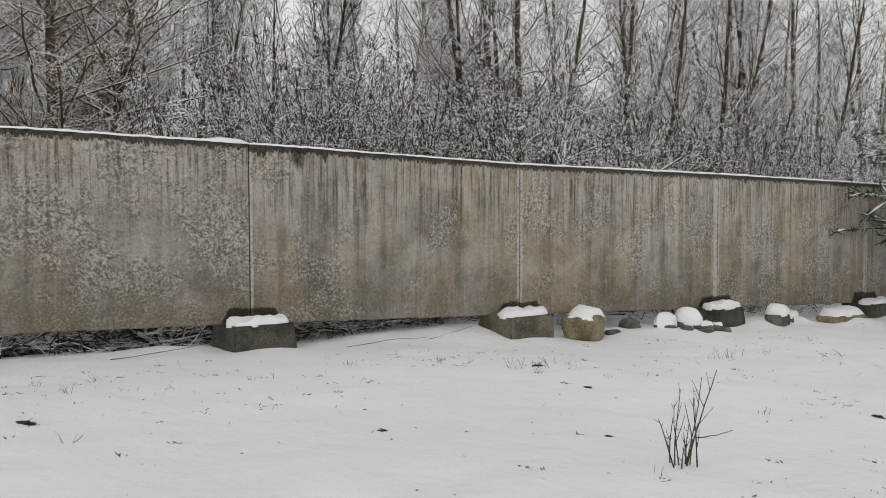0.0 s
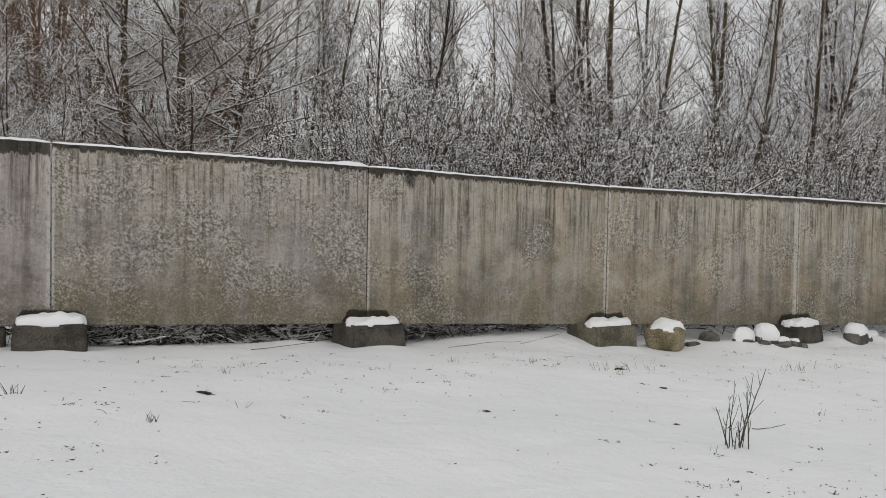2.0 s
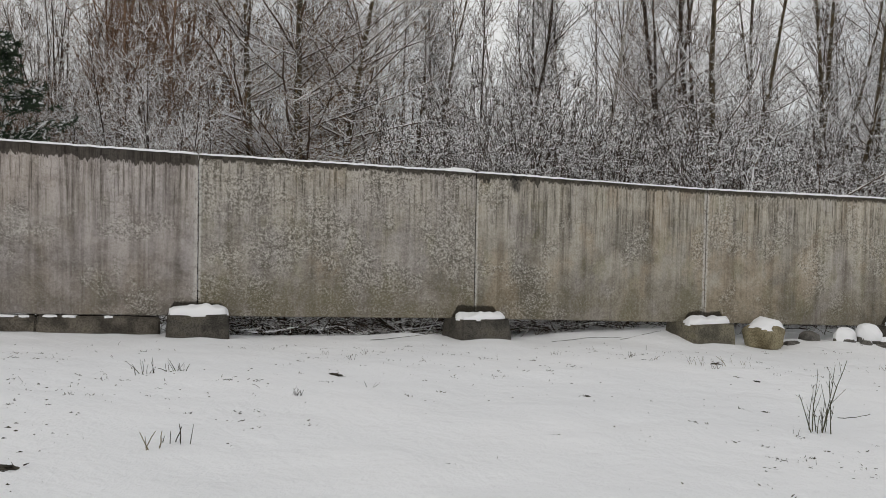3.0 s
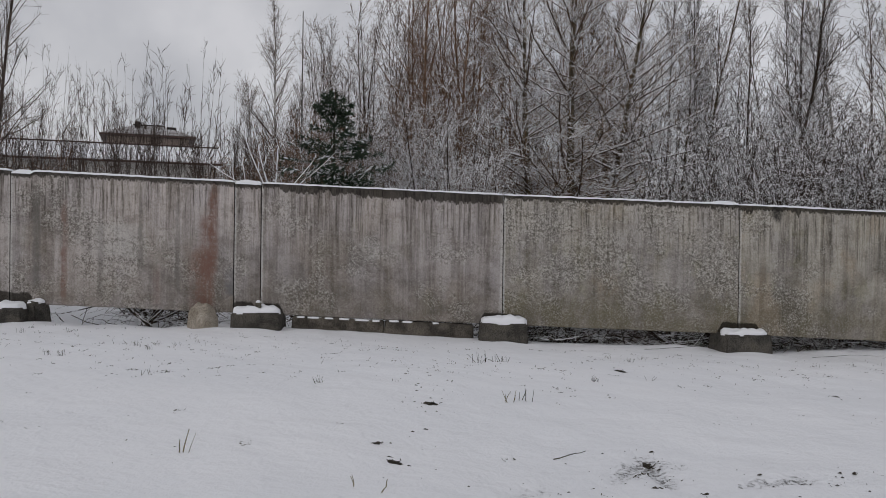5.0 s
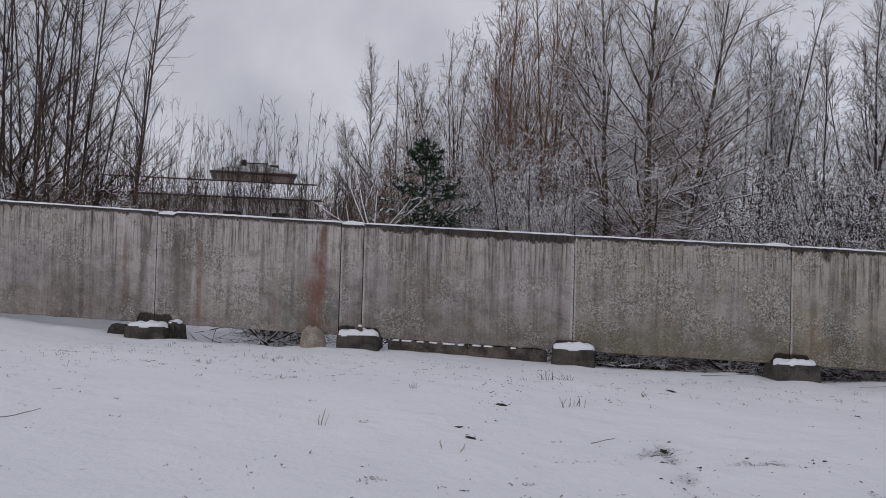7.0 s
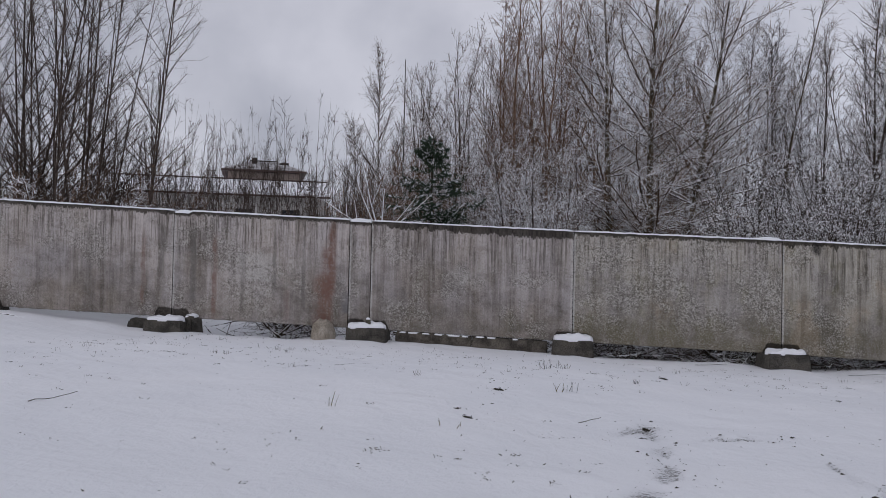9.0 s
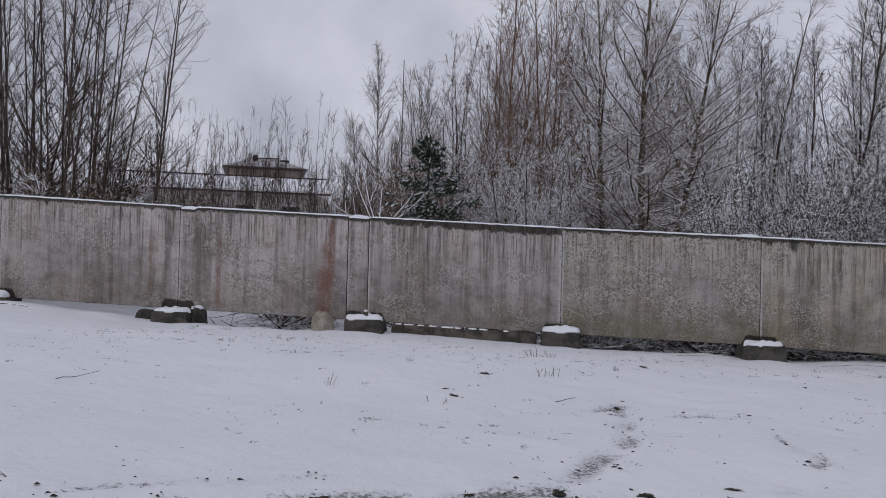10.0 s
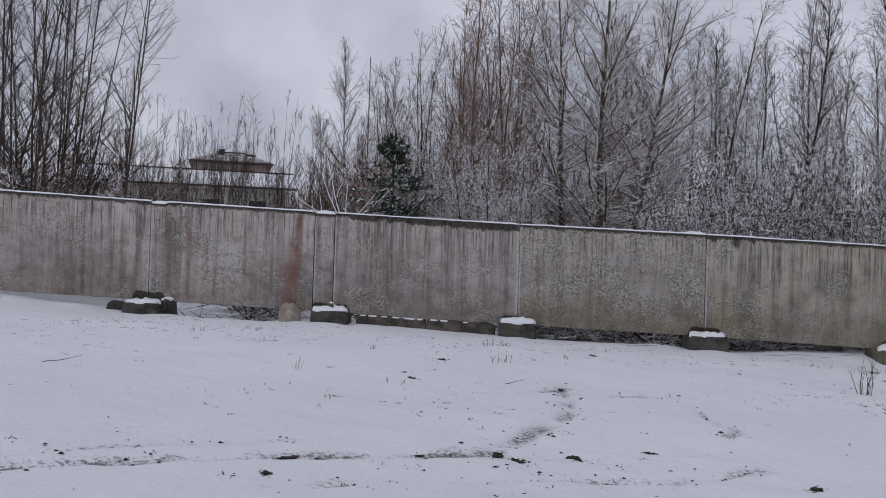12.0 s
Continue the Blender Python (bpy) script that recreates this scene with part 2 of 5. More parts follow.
def bark_material(name, dark, light, snow=0.8, line=0.30, flecks=0.0, patch_size=4.0):
    """Bark, with snow lying on whatever faces upward."""
    m, nt, b = material(name, 0.9)
    p, rnd = randomised(nt, coords(nt))
    rough = noise_tex(nt, p, 5.0, 4, 0.6, (3.0, 3.0, 0.7))
    col = mix(nt, smooth(nt, rough, 0.35, 0.65), dark, light)
    col = mix(nt, maths(nt, "MULTIPLY", rnd, 0.35), col, (0.72, 0.68, 0.64), "MULTIPLY")
    if flecks:
        f = noise_tex(nt, p, 6.0, 3, 0.5, (0.6, 0.6, 3.5))
        col = mix(nt, smooth(nt, f, 0.56, 0.62, 0.0, flecks), col, (0.05, 0.045, 0.04))
    if snow:
        geo = nt.nodes.new("ShaderNodeNewGeometry")
        sz = nt.nodes.new("ShaderNodeSeparateXYZ")
        nt.links.new(geo.outputs["Normal"], sz.inputs[0])
        patch = noise_tex(nt, p, patch_size, 4, 0.7)
        up = maths(nt, "ADD", sz.outputs[2], maths(nt, "MULTIPLY", maths(nt, "SUBTRACT", patch, 0.5), 2.2))
        lie = smooth(nt, up, line, line + 0.15, 0.0, snow)
        col = mix(nt, lie, col, (0.90, 0.91, 0.93))
    nt.links.new(col, b.inputs["Base Color"])
    bump(nt, b, rough, 0.4, 0.01)
    return m


def needle_material():
    m, nt, b = material("spruce_needles", 0.75)
    p, rnd = randomised(nt, coords(nt))
    n = noise_tex(nt, p, 2.0, 3)
    isl = nt.nodes.new("ShaderNodeNewGeometry").outputs["Random Per Island"]
    col = mix(nt, isl, (0.018, 0.034, 0.020), (0.045, 0.072, 0.040))
    col = mix(nt, smooth(nt, n, 0.4, 0.7, 0.0, 0.5), col, (0.03, 0.04, 0.03))
    nt.links.new(col, b.inputs["Base Color"])
    return m


def plain_material(name, a, c, scale=8.0, rough=0.85, stretch=None):
    m, nt, b = material(name, rough)
    p, rnd = randomised(nt, coords(nt))
    n = noise_tex(nt, p, scale, 4, 0.6, stretch)
    nt.links.new(mix(nt, smooth(nt, n, 0.3, 0.7), a, c), b.inputs["Base Color"])
    bump(nt, b, n, 0.3, 0.01)
    return m


SNOW = snow_material()
GROUND = ground_material()
RUSTY, SOOTY, SCOURED = (0.20, 0.112, 0.086), (0.13, 0.122, 0.11), (0.56, 0.54, 0.51)
CONCRETE = panel_material("weathered_concrete", tone=0.97, moss=0.6, cast=(0.431, 0.402, 0.348))
CONCRETE_DRIP = panel_material("moss_footed_concrete", tone=0.86, moss=0.75, lichen=0.45, cast=(0.431, 0.402, 0.348), marks=((0.64, 0.13, 1.90, 2.6, (0.045, 0.042, 0.038), 1.0, 0.3), (0.64, 0.07, 1.84, 2.6, (0.045, 0.042, 0.038), 0.9, 0.3), (0.40, 0.10, 0.85, 1.25, SOOTY, 0.55, 0.2)))
CONCRETE_LEFT = panel_material("red_streaked_grey_concrete", tone=0.98, moss=0.2, lichen=0.25, warm=0.3, cast=(0.440, 0.400, 0.382), marks=((3.36, 0.06, 0.1, 1.9, RUSTY, 0.65, 0.3), (3.75, 0.09, 0.4, 2.15, SOOTY, 0.65, 0.2), (2.2, 0.12, 0.3, 2.1, SOOTY, 0.35, 0.2)))
CONCRETE_DARK = panel_material("lichen_mottled_concrete", tone=0.82, lichen=1.0, moss=0.85, cast=(0.436, 0.402, 0.354))
CONCRETE_WET = panel_material("damp_topped_concrete", tone=0.87, wet=0.05, scallop=0.085, moss=0.25, lichen=0.35, warm=0.35, cast=(0.440, 0.400, 0.382), marks=((1.9, 0.5, 0.85, 1.4, SCOURED, 0.18, 0.2), (3.2, 0.10, 0.7, 1.1, SOOTY, 0.4, 0.2)))
CONCRETE_RUST = panel_material("rust_streaked_concrete", tone=1.0, moss=0.2, lichen=0.6, warm=0.3, cast=(0.440, 0.400, 0.382), marks=(
    (3.06, 0.24, -0.3, 1.25, RUSTY, 0.75, 0.2), (3.18, 0.18, -0.3, 1.85, RUSTY, 0.9, 0.2), (3.27, 0.12, 0.5, 2.3, RUSTY, 0.9, 0.2), (0.87, 0.07, -0.1, 1.9, RUSTY, 0.75, 0.3), (2.35, 0.10, 0.0, 0.8, RUSTY, 0.35, 0.3),
    (0.42, 0.10, 0.1, 2.1, SOOTY, 0.75, 0.3), (2.1, 0.06, 0.5, 2.1, SOOTY, 0.8, 0.3), (1.45, 0.07, 0.0, 1.6, SOOTY, 0.55, 0.3), (2.7, 0.06, 0.2, 2.1, SOOTY, 0.6, 0.3), (3.55, 0.12, 0.25, 0.8, (0.16, 0.165, 0.185), 0.6, 0.3), (1.75, 0.6, 0.80, 1.45, SCOURED, 0.6, 0.0)))
FOOTING = stone_material("damp_footing_concrete", (0.055, 0.052, 0.046), (0.125, 0.115, 0.10), 4.0, 0.15)
FOOTING_PALE = stone_material("pale_footing_concrete", (0.10, 0.094, 0.075), (0.235, 0.215, 0.165), 4.0, 0.3)
KERB = stone_material("kerb_concrete", (0.065, 0.058, 0.049), (0.17, 0.152, 0.128), 4.0, 0.1)
BOULDER = stone_material("ochre_boulder", (0.15, 0.125, 0.075), (0.34, 0.30, 0.20), 3.0, 0.2)
BOULDER_PINK = stone_material("pinkish_boulder", (0.33, 0.29, 0.235), (0.52, 0.47, 0.40), 4.0)
GREY_STONE = stone_material("grey_stone", (0.09, 0.088, 0.082), (0.22, 0.21, 0.195), 4.0)
BARK_SNOWY = bark_material("snowy_bark", (0.055, 0.038, 0.028), (0.17, 0.118, 0.082), 0.97, 0.05)
BARK_LADEN = bark_material("snow_laden_bark", (0.05, 0.035, 0.024), (0.15, 0.10, 0.07), 0.98, -0.36)
BARK_DARK = bark_material("dark_snowy_bark", (0.024, 0.017, 0.013), (0.075, 0.054, 0.040), 0.95, 0.30)
BARK_TWIG = bark_material("brown_twig_bark", (0.085, 0.054, 0.037), (0.23, 0.152, 0.105), 0.95, 0.17, patch_size=7.0)
BARK_RED = bark_material("reddish_snowy_bark", (0.11, 0.066, 0.042), (0.26, 0.165, 0.11), 0.9, 0.42, patch_size=7.0)
BARK_OLIVE = bark_material("olive_snowy_bark", (0.042, 0.034, 0.022), (0.125, 0.098, 0.062), 0.92, 0.22)
BARK_GOLD = bark_material("golden_brown_twig_bark", (0.12, 0.074, 0.038), (0.34, 0.225, 0.125), 0.95, 0.16, patch_size=7.0)
BARK_FLECKED = bark_material("snow_flecked_dark_bark", (0.022, 0.016, 0.012), (0.075, 0.053, 0.038), 0.97, 0.13, patch_size=11.0)
BARK_BARE = bark_material("bare_bark", (0.045, 0.034, 0.029), (0.125, 0.096, 0.08), 0.0)
BARK_BIRCH = bark_material("birch_bark", (0.30, 0.28, 0.25), (0.52, 0.50, 0.47), 0.5, 0.6, 0.9)
NEEDLES = needle_material()
STRAW = plain_material("dry_grass", (0.10, 0.085, 0.05), (0.26, 0.22, 0.14), 12)
STUBBLE = plain_material("frosted_dead_grass", (0.030, 0.026, 0.020), (0.10, 0.086, 0.062), 3)
SOIL = plain_material("dark_soil", (0.025, 0.022, 0.018), (0.07, 0.06, 0.045), 20)
SHOOT = plain_material("sapling_bark", (0.035, 0.036, 0.024), (0.10, 0.095, 0.06), 15)


# ---- mesh helpers ----
def mesh_of(name, verts, faces, mat, smooth_shade=False, uvs=None):
    me = bpy.data.meshes.new(name)
    verts = np.asarray(verts, dtype=np.float32)
    faces = list(faces) if not isinstance(faces, np.ndarray) else faces
    if isinstance(faces, np.ndarray):
        n, k = faces.shape
        me.vertices.add(len(verts))
        me.vertices.foreach_set("co", verts.ravel())
        me.loops.add(n * k)
        me.loops.foreach_set("vertex_index", faces.astype(np.int32).ravel())
        me.polygons.add(n)
        me.polygons.foreach_set("loop_start", np.arange(0, n * k, k, dtype=np.int32))
        me.polygons.foreach_set("loop_total", np.full(n, k, dtype=np.int32))
        me.update(calc_edges=True)
    else:
        me.from_pydata(verts.tolist(), [], faces)
        me.update()
    me.polygons.foreach_set("use_smooth", np.full(len(me.polygons), smooth_shade))
    me.materials.append(mat)
    return me


def thing(name, data=None, label="", category="", group="", kind="", at=None):
    ob = new(name, data)
    if at is not None:
        ob.matrix_world = at
    return tagged(ob, label, category, group, kind)


def part(name, bm, mat, parent, label="", smooth_shade=False):
    """Links a bmesh (or a ready mesh) as one mesh under a thing."""
    if isinstance(bm, bmesh.types.BMesh):
        me = bpy.data.meshes.new(name)
        bmesh.ops.recalc_face_normals(bm, faces=bm.faces)
        bm.to_mesh(me)
        bm.free()
        me.materials.append(mat)
        me.polygons.foreach_set("use_smooth", np.full(len(me.polygons), smooth_shade))
    else:
        me = bm
    ob = new(name, me)
    ob.parent = parent
    if label:
        ob["label"] = label
    return ob


def empty(name, label, category, at, group=""):
    ob = new(name)
    ob.empty_display_size = 0.1
    ob.matrix_world = at
    return tagged(ob, label, category, group)


# ---- the lie of the land ----
WALL_X = (-40, -14, -12, -10.5, -9.2, -8.4, -6.4, -4.4, -0.4, 3.6, 7.6, 11.6, 16, 40)
WALL_Z = (0.9, 0.42, 0.36, 0.24, 0.11, 0.05, 0.06, 0.0, -0.17, -0.31, -0.50, -0.60, -0.75, -1.3)


def ground_level(x, y):
    """Height of the snow, without its small relief."""
    x, y = np.asarray(x, float), np.asarray(y, float)
    slope = np.where(x < -2.5, 0.13925 - 0.03 * (np.clip(x, -30, -2.5) + 2.5), -0.0557 * np.clip(x, -2.5, 30))
    near = 0.0085 + slope - 0.0083 * np.clip(y, -40, 12)
    wall = np.interp(x, WALL_X, WALL_Z)
    k = np.clip((y - 3.0) / 6.2, 0, 1)
    k = k * k * (3 - 2 * k)
    z = near * (1 - k) + wall * k
    ditch = np.exp(-((y - 11.3) / 0.7) ** 2) * 0.30 * np.clip((5.0 - x) / 1.5, 0, 1) * np.clip((x + 9) / 2, 0, 1)
    return z - ditch


# ---- trees: tapered tubes, level by level ----
def tubes(P, R, sides, rng=None):
    N, K, _ = P.shape
    T = np.gradient(P, axis=1)
    T /= np.linalg.norm(T, axis=2, keepdims=True) + 1e-9
    ref = np.where(np.abs(T[:, :1, 2:3]) > 0.8, np.array([1.0, 0, 0]), np.array([0, 0, 1.0]))
    A = np.cross(T, np.broadcast_to(ref, T.shape))
    A /= np.linalg.norm(A, axis=2, keepdims=True) + 1e-9
    B = np.cross(A, T)
    ang = np.arange(sides) * 2 * np.pi / sides
    off = np.pi / 2 + (rng.normal(0, 0.4, (N, 1, 1)) if rng is not None else np.zeros((N, 1, 1)))
    ang = ang[None, None, :] + off
    V = P[:, :, None, :] + R[:, :, None, None] * (A[:, :, None, :] * np.cos(ang)[..., None] + B[:, :, None, :] * np.sin(ang)[..., None])
    idx = np.arange(N * K * sides).reshape(N, K, sides)
    a, b = idx[:, :-1, :], idx[:, 1:, :]
    F = np.stack([a, np.roll(a, -1, 2), np.roll(b, -1, 2), b], -1).reshape(-1, 4)
    return V.reshape(-1, 3), F


def grow(rng, start, way, length, K, wiggle, rise):
    """Paths from start along way; rise bends them up (or down)."""
    N = len(start)
    step = (length / (K - 1))[:, None]
    P = np.empty((N, K, 3))
    P[:, 0] = start
    d = way.copy()
    for k in range(1, K):
        d = d + rng.normal(0, wiggle, (N, 3)) + np.array([0, 0, 1.0]) * rise
        d /= np.linalg.norm(d, axis=1, keepdims=True)
        P[:, k] = P[:, k - 1] + d * step
    return P


def sprout(rng, P, R, count, t0, angle, ratio, K, wiggle, rise, thin, tip=0.3, flat=0.0, least=0.004, top=1.0, length=None, upright=0.0):
    """count side shoots on every path of P."""
    N, Kp, _ = P.shape
    who = np.repeat(np.arange(N), count)
    t = (t0 + (top - t0) * rng.uniform(0, 1, len(who)) ** 1.15) * (Kp - 1)
    i = np.minimum(t.astype(int), Kp - 2)
    f = (t - i)[:, None]
    start = P[who, i] * (1 - f) + P[who, i + 1] * f
    tan = P[who, i + 1] - P[who, i]
    tan /= np.linalg.norm(tan, axis=1, keepdims=True) + 1e-9
    rnd = rng.normal(0, 1, (len(who), 3))
    rnd[:, 2] *= 1 - flat
    side = rnd - (rnd * tan).sum(1, keepdims=True) * tan
    side /= np.linalg.norm(side, axis=1, keepdims=True) + 1e-9
    frac = t / (Kp - 1)
    ang = np.radians(rng.normal(angle, 9, len(who)) * (1 - upright * frac))[:, None]
    way = tan * np.cos(ang) + side * np.sin(ang)
    plen = np.linalg.norm(np.diff(P, axis=1), axis=2).sum(1)[who]
    ln = plen * ratio * (1.30 - frac) * rng.uniform(0.55, 1.25, len(who))
    if length is not None:
        ln = length(frac) * rng.uniform(0.65, 1.2, len(who))
    r0 = np.maximum((R[who, i] * (1 - f[:, 0]) + R[who, i + 1] * f[:, 0]) * thin, least)
    Q = grow(rng, start, way, ln, K, wiggle, rise)
    return Q, r0[:, None] * np.linspace(1, tip, K)[None]


def join(*groups):
    V, F, o = [], [], 0
    for v, f in groups:
        V.append(v)
        F.append(f + o)
        o += len(v)
    return np.concatenate(V), np.concatenate(F)


def shoots(rng, P, R, per_metre, t0, angle, ratio, K, wiggle, rise, flat=0.0, least=0.004, short=0.0, top=0.98, tip=0.4):
    """Side shoots on every path of P, so many to the metre, shorter towards its tip and leaning along it."""
    N, Kp, _ = P.shape
    span = np.linalg.norm(np.diff(P, axis=1), axis=2).sum(1)
    who = np.repeat(np.arange(N), np.maximum(1, rng.poisson(span * per_metre * (top - t0))))
    n = len(who)
    frac = rng.uniform(t0, top, n)
    i = np.minimum((frac * (Kp - 1)).astype(int), Kp - 2)
    f = (frac * (Kp - 1) - i)[:, None]
    start = P[who, i] * (1 - f) + P[who, i + 1] * f
    tan = P[who, i + 1] - P[who, i]
    tan /= np.linalg.norm(tan, axis=1, keepdims=True) + 1e-9
    side = rng.normal(0, 1, (n, 3))
    side[:, 2] *= 1 - flat
    side -= (side * tan).sum(1, keepdims=True) * tan
    side /= np.linalg.norm(side, axis=1, keepdims=True) + 1e-9
    ang = np.radians(rng.normal(angle, 14, n))[:, None]
    ln = (span[who] * ratio * (1.12 - frac) + short) * rng.uniform(0.55, 1.3, n)
    host = R[who, i] * (1 - f[:, 0]) + R[who, i + 1] * f[:, 0]
    r0 = np.clip(0.010 * ln, least, np.maximum(host * 0.85, least))
    Q = grow(rng, start, tan * np.cos(ang) + side * np.sin(ang), ln, K, wiggle, rise)
    return Q, r0[:, None] * np.linspace(1, tip, K)[None]


def bare_tree(seed, height, radius, stems=((0, 0, 0, 0, 1.0),), limbs=40, low=0.12, angles=(75, 35), reach=lambda f: 2.0 * (1.1 - f), rise=0.03, per2=4.0, ratio2=0.34,
              per3=7.0, short3=0.20, wiggle=0.06, flat=0.3, fine=0.0042, bough=0.016, twig_turn=38, crest=0.985, sway=0.03, bark=None, limb_bark=None, twig_bark=None):
    """A leafless tree: stems (x, y, lean in x, lean in y, share of the height), limbs that leave them at angles from the
    lowest to the highest, side branches and twigs."""
    rng = np.random.RandomState(seed)
    st = np.array(stems, float)
    n = len(st)
    way = np.column_stack([st[:, 2], st[:, 3], np.ones(n)])
    way /= np.linalg.norm(way, axis=1, keepdims=True)
    P0 = grow(rng, np.column_stack([st[:, 0], st[:, 1], np.full(n, -0.15)]), way, height * st[:, 4], 14, sway, 0.012)
    R0 = (radius * np.sqrt(st[:, 4]))[:, None] * (np.linspace(1, 0.05, 14) ** 0.85)[None]
    R0[:, 0] *= 1.25
    who = np.repeat(np.arange(n), limbs)
    f = low + (crest - low) * rng.uniform(0, 1, n * limbs)
    i = np.minimum((f * 13).astype(int), 12)
    k = (f * 13 - i)[:, None]
    start = P0[who, i] * (1 - k) + P0[who, i + 1] * k
    tan = P0[who, i + 1] - P0[who, i]
    tan /= np.linalg.norm(tan, axis=1, keepdims=True)
    turn = rng.uniform(0, 2 * np.pi, n * limbs)
    side = np.column_stack([np.cos(turn), np.sin(turn), np.zeros(n * limbs)])
    ang = np.radians(angles[0] + (angles[1] - angles[0]) * f + rng.normal(0, 8, n * limbs))[:, None]
    ln = np.maximum(reach(f), 0.15) * rng.uniform(0.6, 1.2, n * limbs)
    r1 = np.clip(0.0095 * ln, bough, np.maximum(0.6 * (R0[who, i] * (1 - k[:, 0]) + R0[who, i + 1] * k[:, 0]), fine * 2))
    P1 = grow(rng, start, tan * np.cos(ang) + side * np.sin(ang), ln, 6, wiggle, rise * 1.2)
    R1 = r1[:, None] * np.linspace(1, 0.35, 6)[None]
    P2, R2 = shoots(rng, P1, R1, per2, 0.10, twig_turn, ratio2, 4, wiggle * 1.8, rise * 0.6, flat, max(fine * 1.4, bough * 0.5), 0.12)
    P3, R3 = shoots(rng, P2, R2, per3, 0.10, twig_turn + 8, 0.25, 2, wiggle * 2, rise, flat * 0.5, fine, short3, 1.0, 0.6)
    P4, R4 = shoots(rng, P1, R1, per2 * 0.8, 0.15, twig_turn + 5, 0.0, 2, wiggle, rise, flat * 0.5, fine, short3 * 1.4, 1.0, 0.6)
    limb_bark, twig_bark = limb_bark or bark, twig_bark or bark
    crown = join(tubes(P3, R3, 3, rng), tubes(P4, R4, 3, rng))
    return (mesh_of("trunk", *tubes(P0, R0, 8), bark, True), mesh_of("branchwork", *join(tubes(P1, R1, 4), tubes(P2, R2, 3)), limb_bark, False), mesh_of("crown", *crown, twig_bark, False))


def clump(seed, count, spread, fork, lean=0.04, least=0.7):
    """Stems for bare_tree: count of them round one root, leaning outward."""
    rng = np.random.RandomState(seed)
    out = []
    for _ in range(count):
        x, y = rng.normal(0, spread, 2)
        out.append((x, y, fork * x + rng.normal(0, lean), fork * y + rng.normal(0, lean), rng.uniform(least, 1.0)))
    return out


def tree(name, label, category, meshes, at, group=""):
    ob = empty(name, label, category, at, group)
    part("trunk", meshes[0], None, ob)
    tagged(part("branchwork", meshes[1], None, ob), kind="stuff")
    tagged(part("crown", meshes[2], None, ob), kind="stuff")
    return ob


def standing(x, y, turn=0.0, size=1.0, sink=0.0):
    return pose(x, y, float(ground_level(x, y)) - sink, 0, 0, turn) @ Matrix.Diagonal((size, size, size, 1))


# ---- ground: one sheet out to the horizon ----
# wheel ruts and scrapes in the snow: points along each, half width, how bare
RUTS = [
    ([(-9.0, -5.6), (-3.9, -3.70), (-3.3, -3.42), (-2.4, -2.98), (-1.6, -2.62), (-0.9, -2.45)], 0.09, 0.85),
    ([(-9.0, -5.2), (-4.0, -3.50), (-3.2, -2.95), (-2.4, -2.55)], 0.05, 0.55),
    ([(-2.3, -3.74), (-1.7, -3.25), (-1.2, -3.02), (-0.6, -2.86), (0.05, -2.70), (0.9, -2.1)], 0.09, 0.55),
    ([(-1.3, -2.4), (-0.99, -2.0), (-0.68, -1.30), (-0.43, -0.64), (-0.22, 0.84), (-0.28, 1.5)], 0.11, 0.6),
    ([(-1.3, 0.6), (-0.63, 1.05), (-0.26, 1.62), (-0.05, 1.5)], 0.09, 0.5),
    ([(0.2, 1.0), (0.7, 1.15), (1.2, 1.22)], 0.07, 0.65),
    ([(1.05, 0.35), (1.09, -0.2), (1.2, -0.5), (0.95, -0.95)], 0.06, 0.75),
    ([(-1.4, -2.3), (-1.0, -2.4), (-0.6, -2.2), (-0.3, -2.25)], 0.12, 0.35),
    ([(0.4, -1.87), (0.66, -1.5)], 0.10, 0.45),
]


def near_line(x, y, line):
    best = np.full(x.shape, 1e9)
    for (ax, ay), (bx, by) in zip(line, line[1:]):
        dx, dy = bx - ax, by - ay
        t = np.clip(((x - ax) * dx + (y - ay) * dy) / (dx * dx + dy * dy), 0, 1)
        best = np.minimum(best, np.hypot(x - ax - t * dx, y - ay - t * dy))
    return best


def value_noise(x, y, scale, seed):
    """Soft bumps between -1 and 1."""
    rng = np.random.RandomState(seed)
    grid = rng.uniform(-1, 1, (256, 256))
    u, v = x / scale + 500.3, y / scale + 500.7
    i, j = np.floor(u).astype(int), np.floor(v).astype(int)
    fu, fv = u - i, v - j
    fu, fv = fu * fu * (3 - 2 * fu), fv * fv * (3 - 2 * fv)
    g = lambda a, b: grid[a % 256, b % 256]
    return (g(i, j) * (1 - fu) + g(i + 1, j) * fu) * (1 - fv) + (g(i, j + 1) * (1 - fu) + g(i + 1, j + 1) * fu) * fv


def steps(lo, hi, fine, far_lo, far_hi):
    mid = list(np.arange(lo, hi + 1e-6, fine))
    out, d = [], fine
    x = hi
    while x < far_hi:
        d *= 1.22
        x += d
        out.append(x)
    back, d, x = [], fine, lo
    while x > far_lo:
        d *= 1.22
        x -= d
        back.append(x)
    return np.array(back[::-1] + mid + out)


BLOCK_XY = []
# humps of snow over buried stones: x, y, half width, height
MOUNDS = [(10.3, 9.2, 0.6, 0.08), (13.1, 9.2, 0.24, 0.12), (12.4, 9.35, 0.35, 0.10), (14.1, 8.8, 0.55, 0.12), (9.4, 9.5, 0.5, 0.06), (16.2, 8.6, 0.7, 0.16),
          (6.9, 10.3, 0.9, 0.14), (5.7, 10.35, 0.9, 0.07), (7.6, 10.4, 0.7, 0.10), (-11.6, 9.2, 0.9, 0.07), (-9.6, 9.3, 0.5, 0.10), (-6.7, 9.9, 0.8, -0.06), (-5.9, 10.2, 0.6, -0.05)]


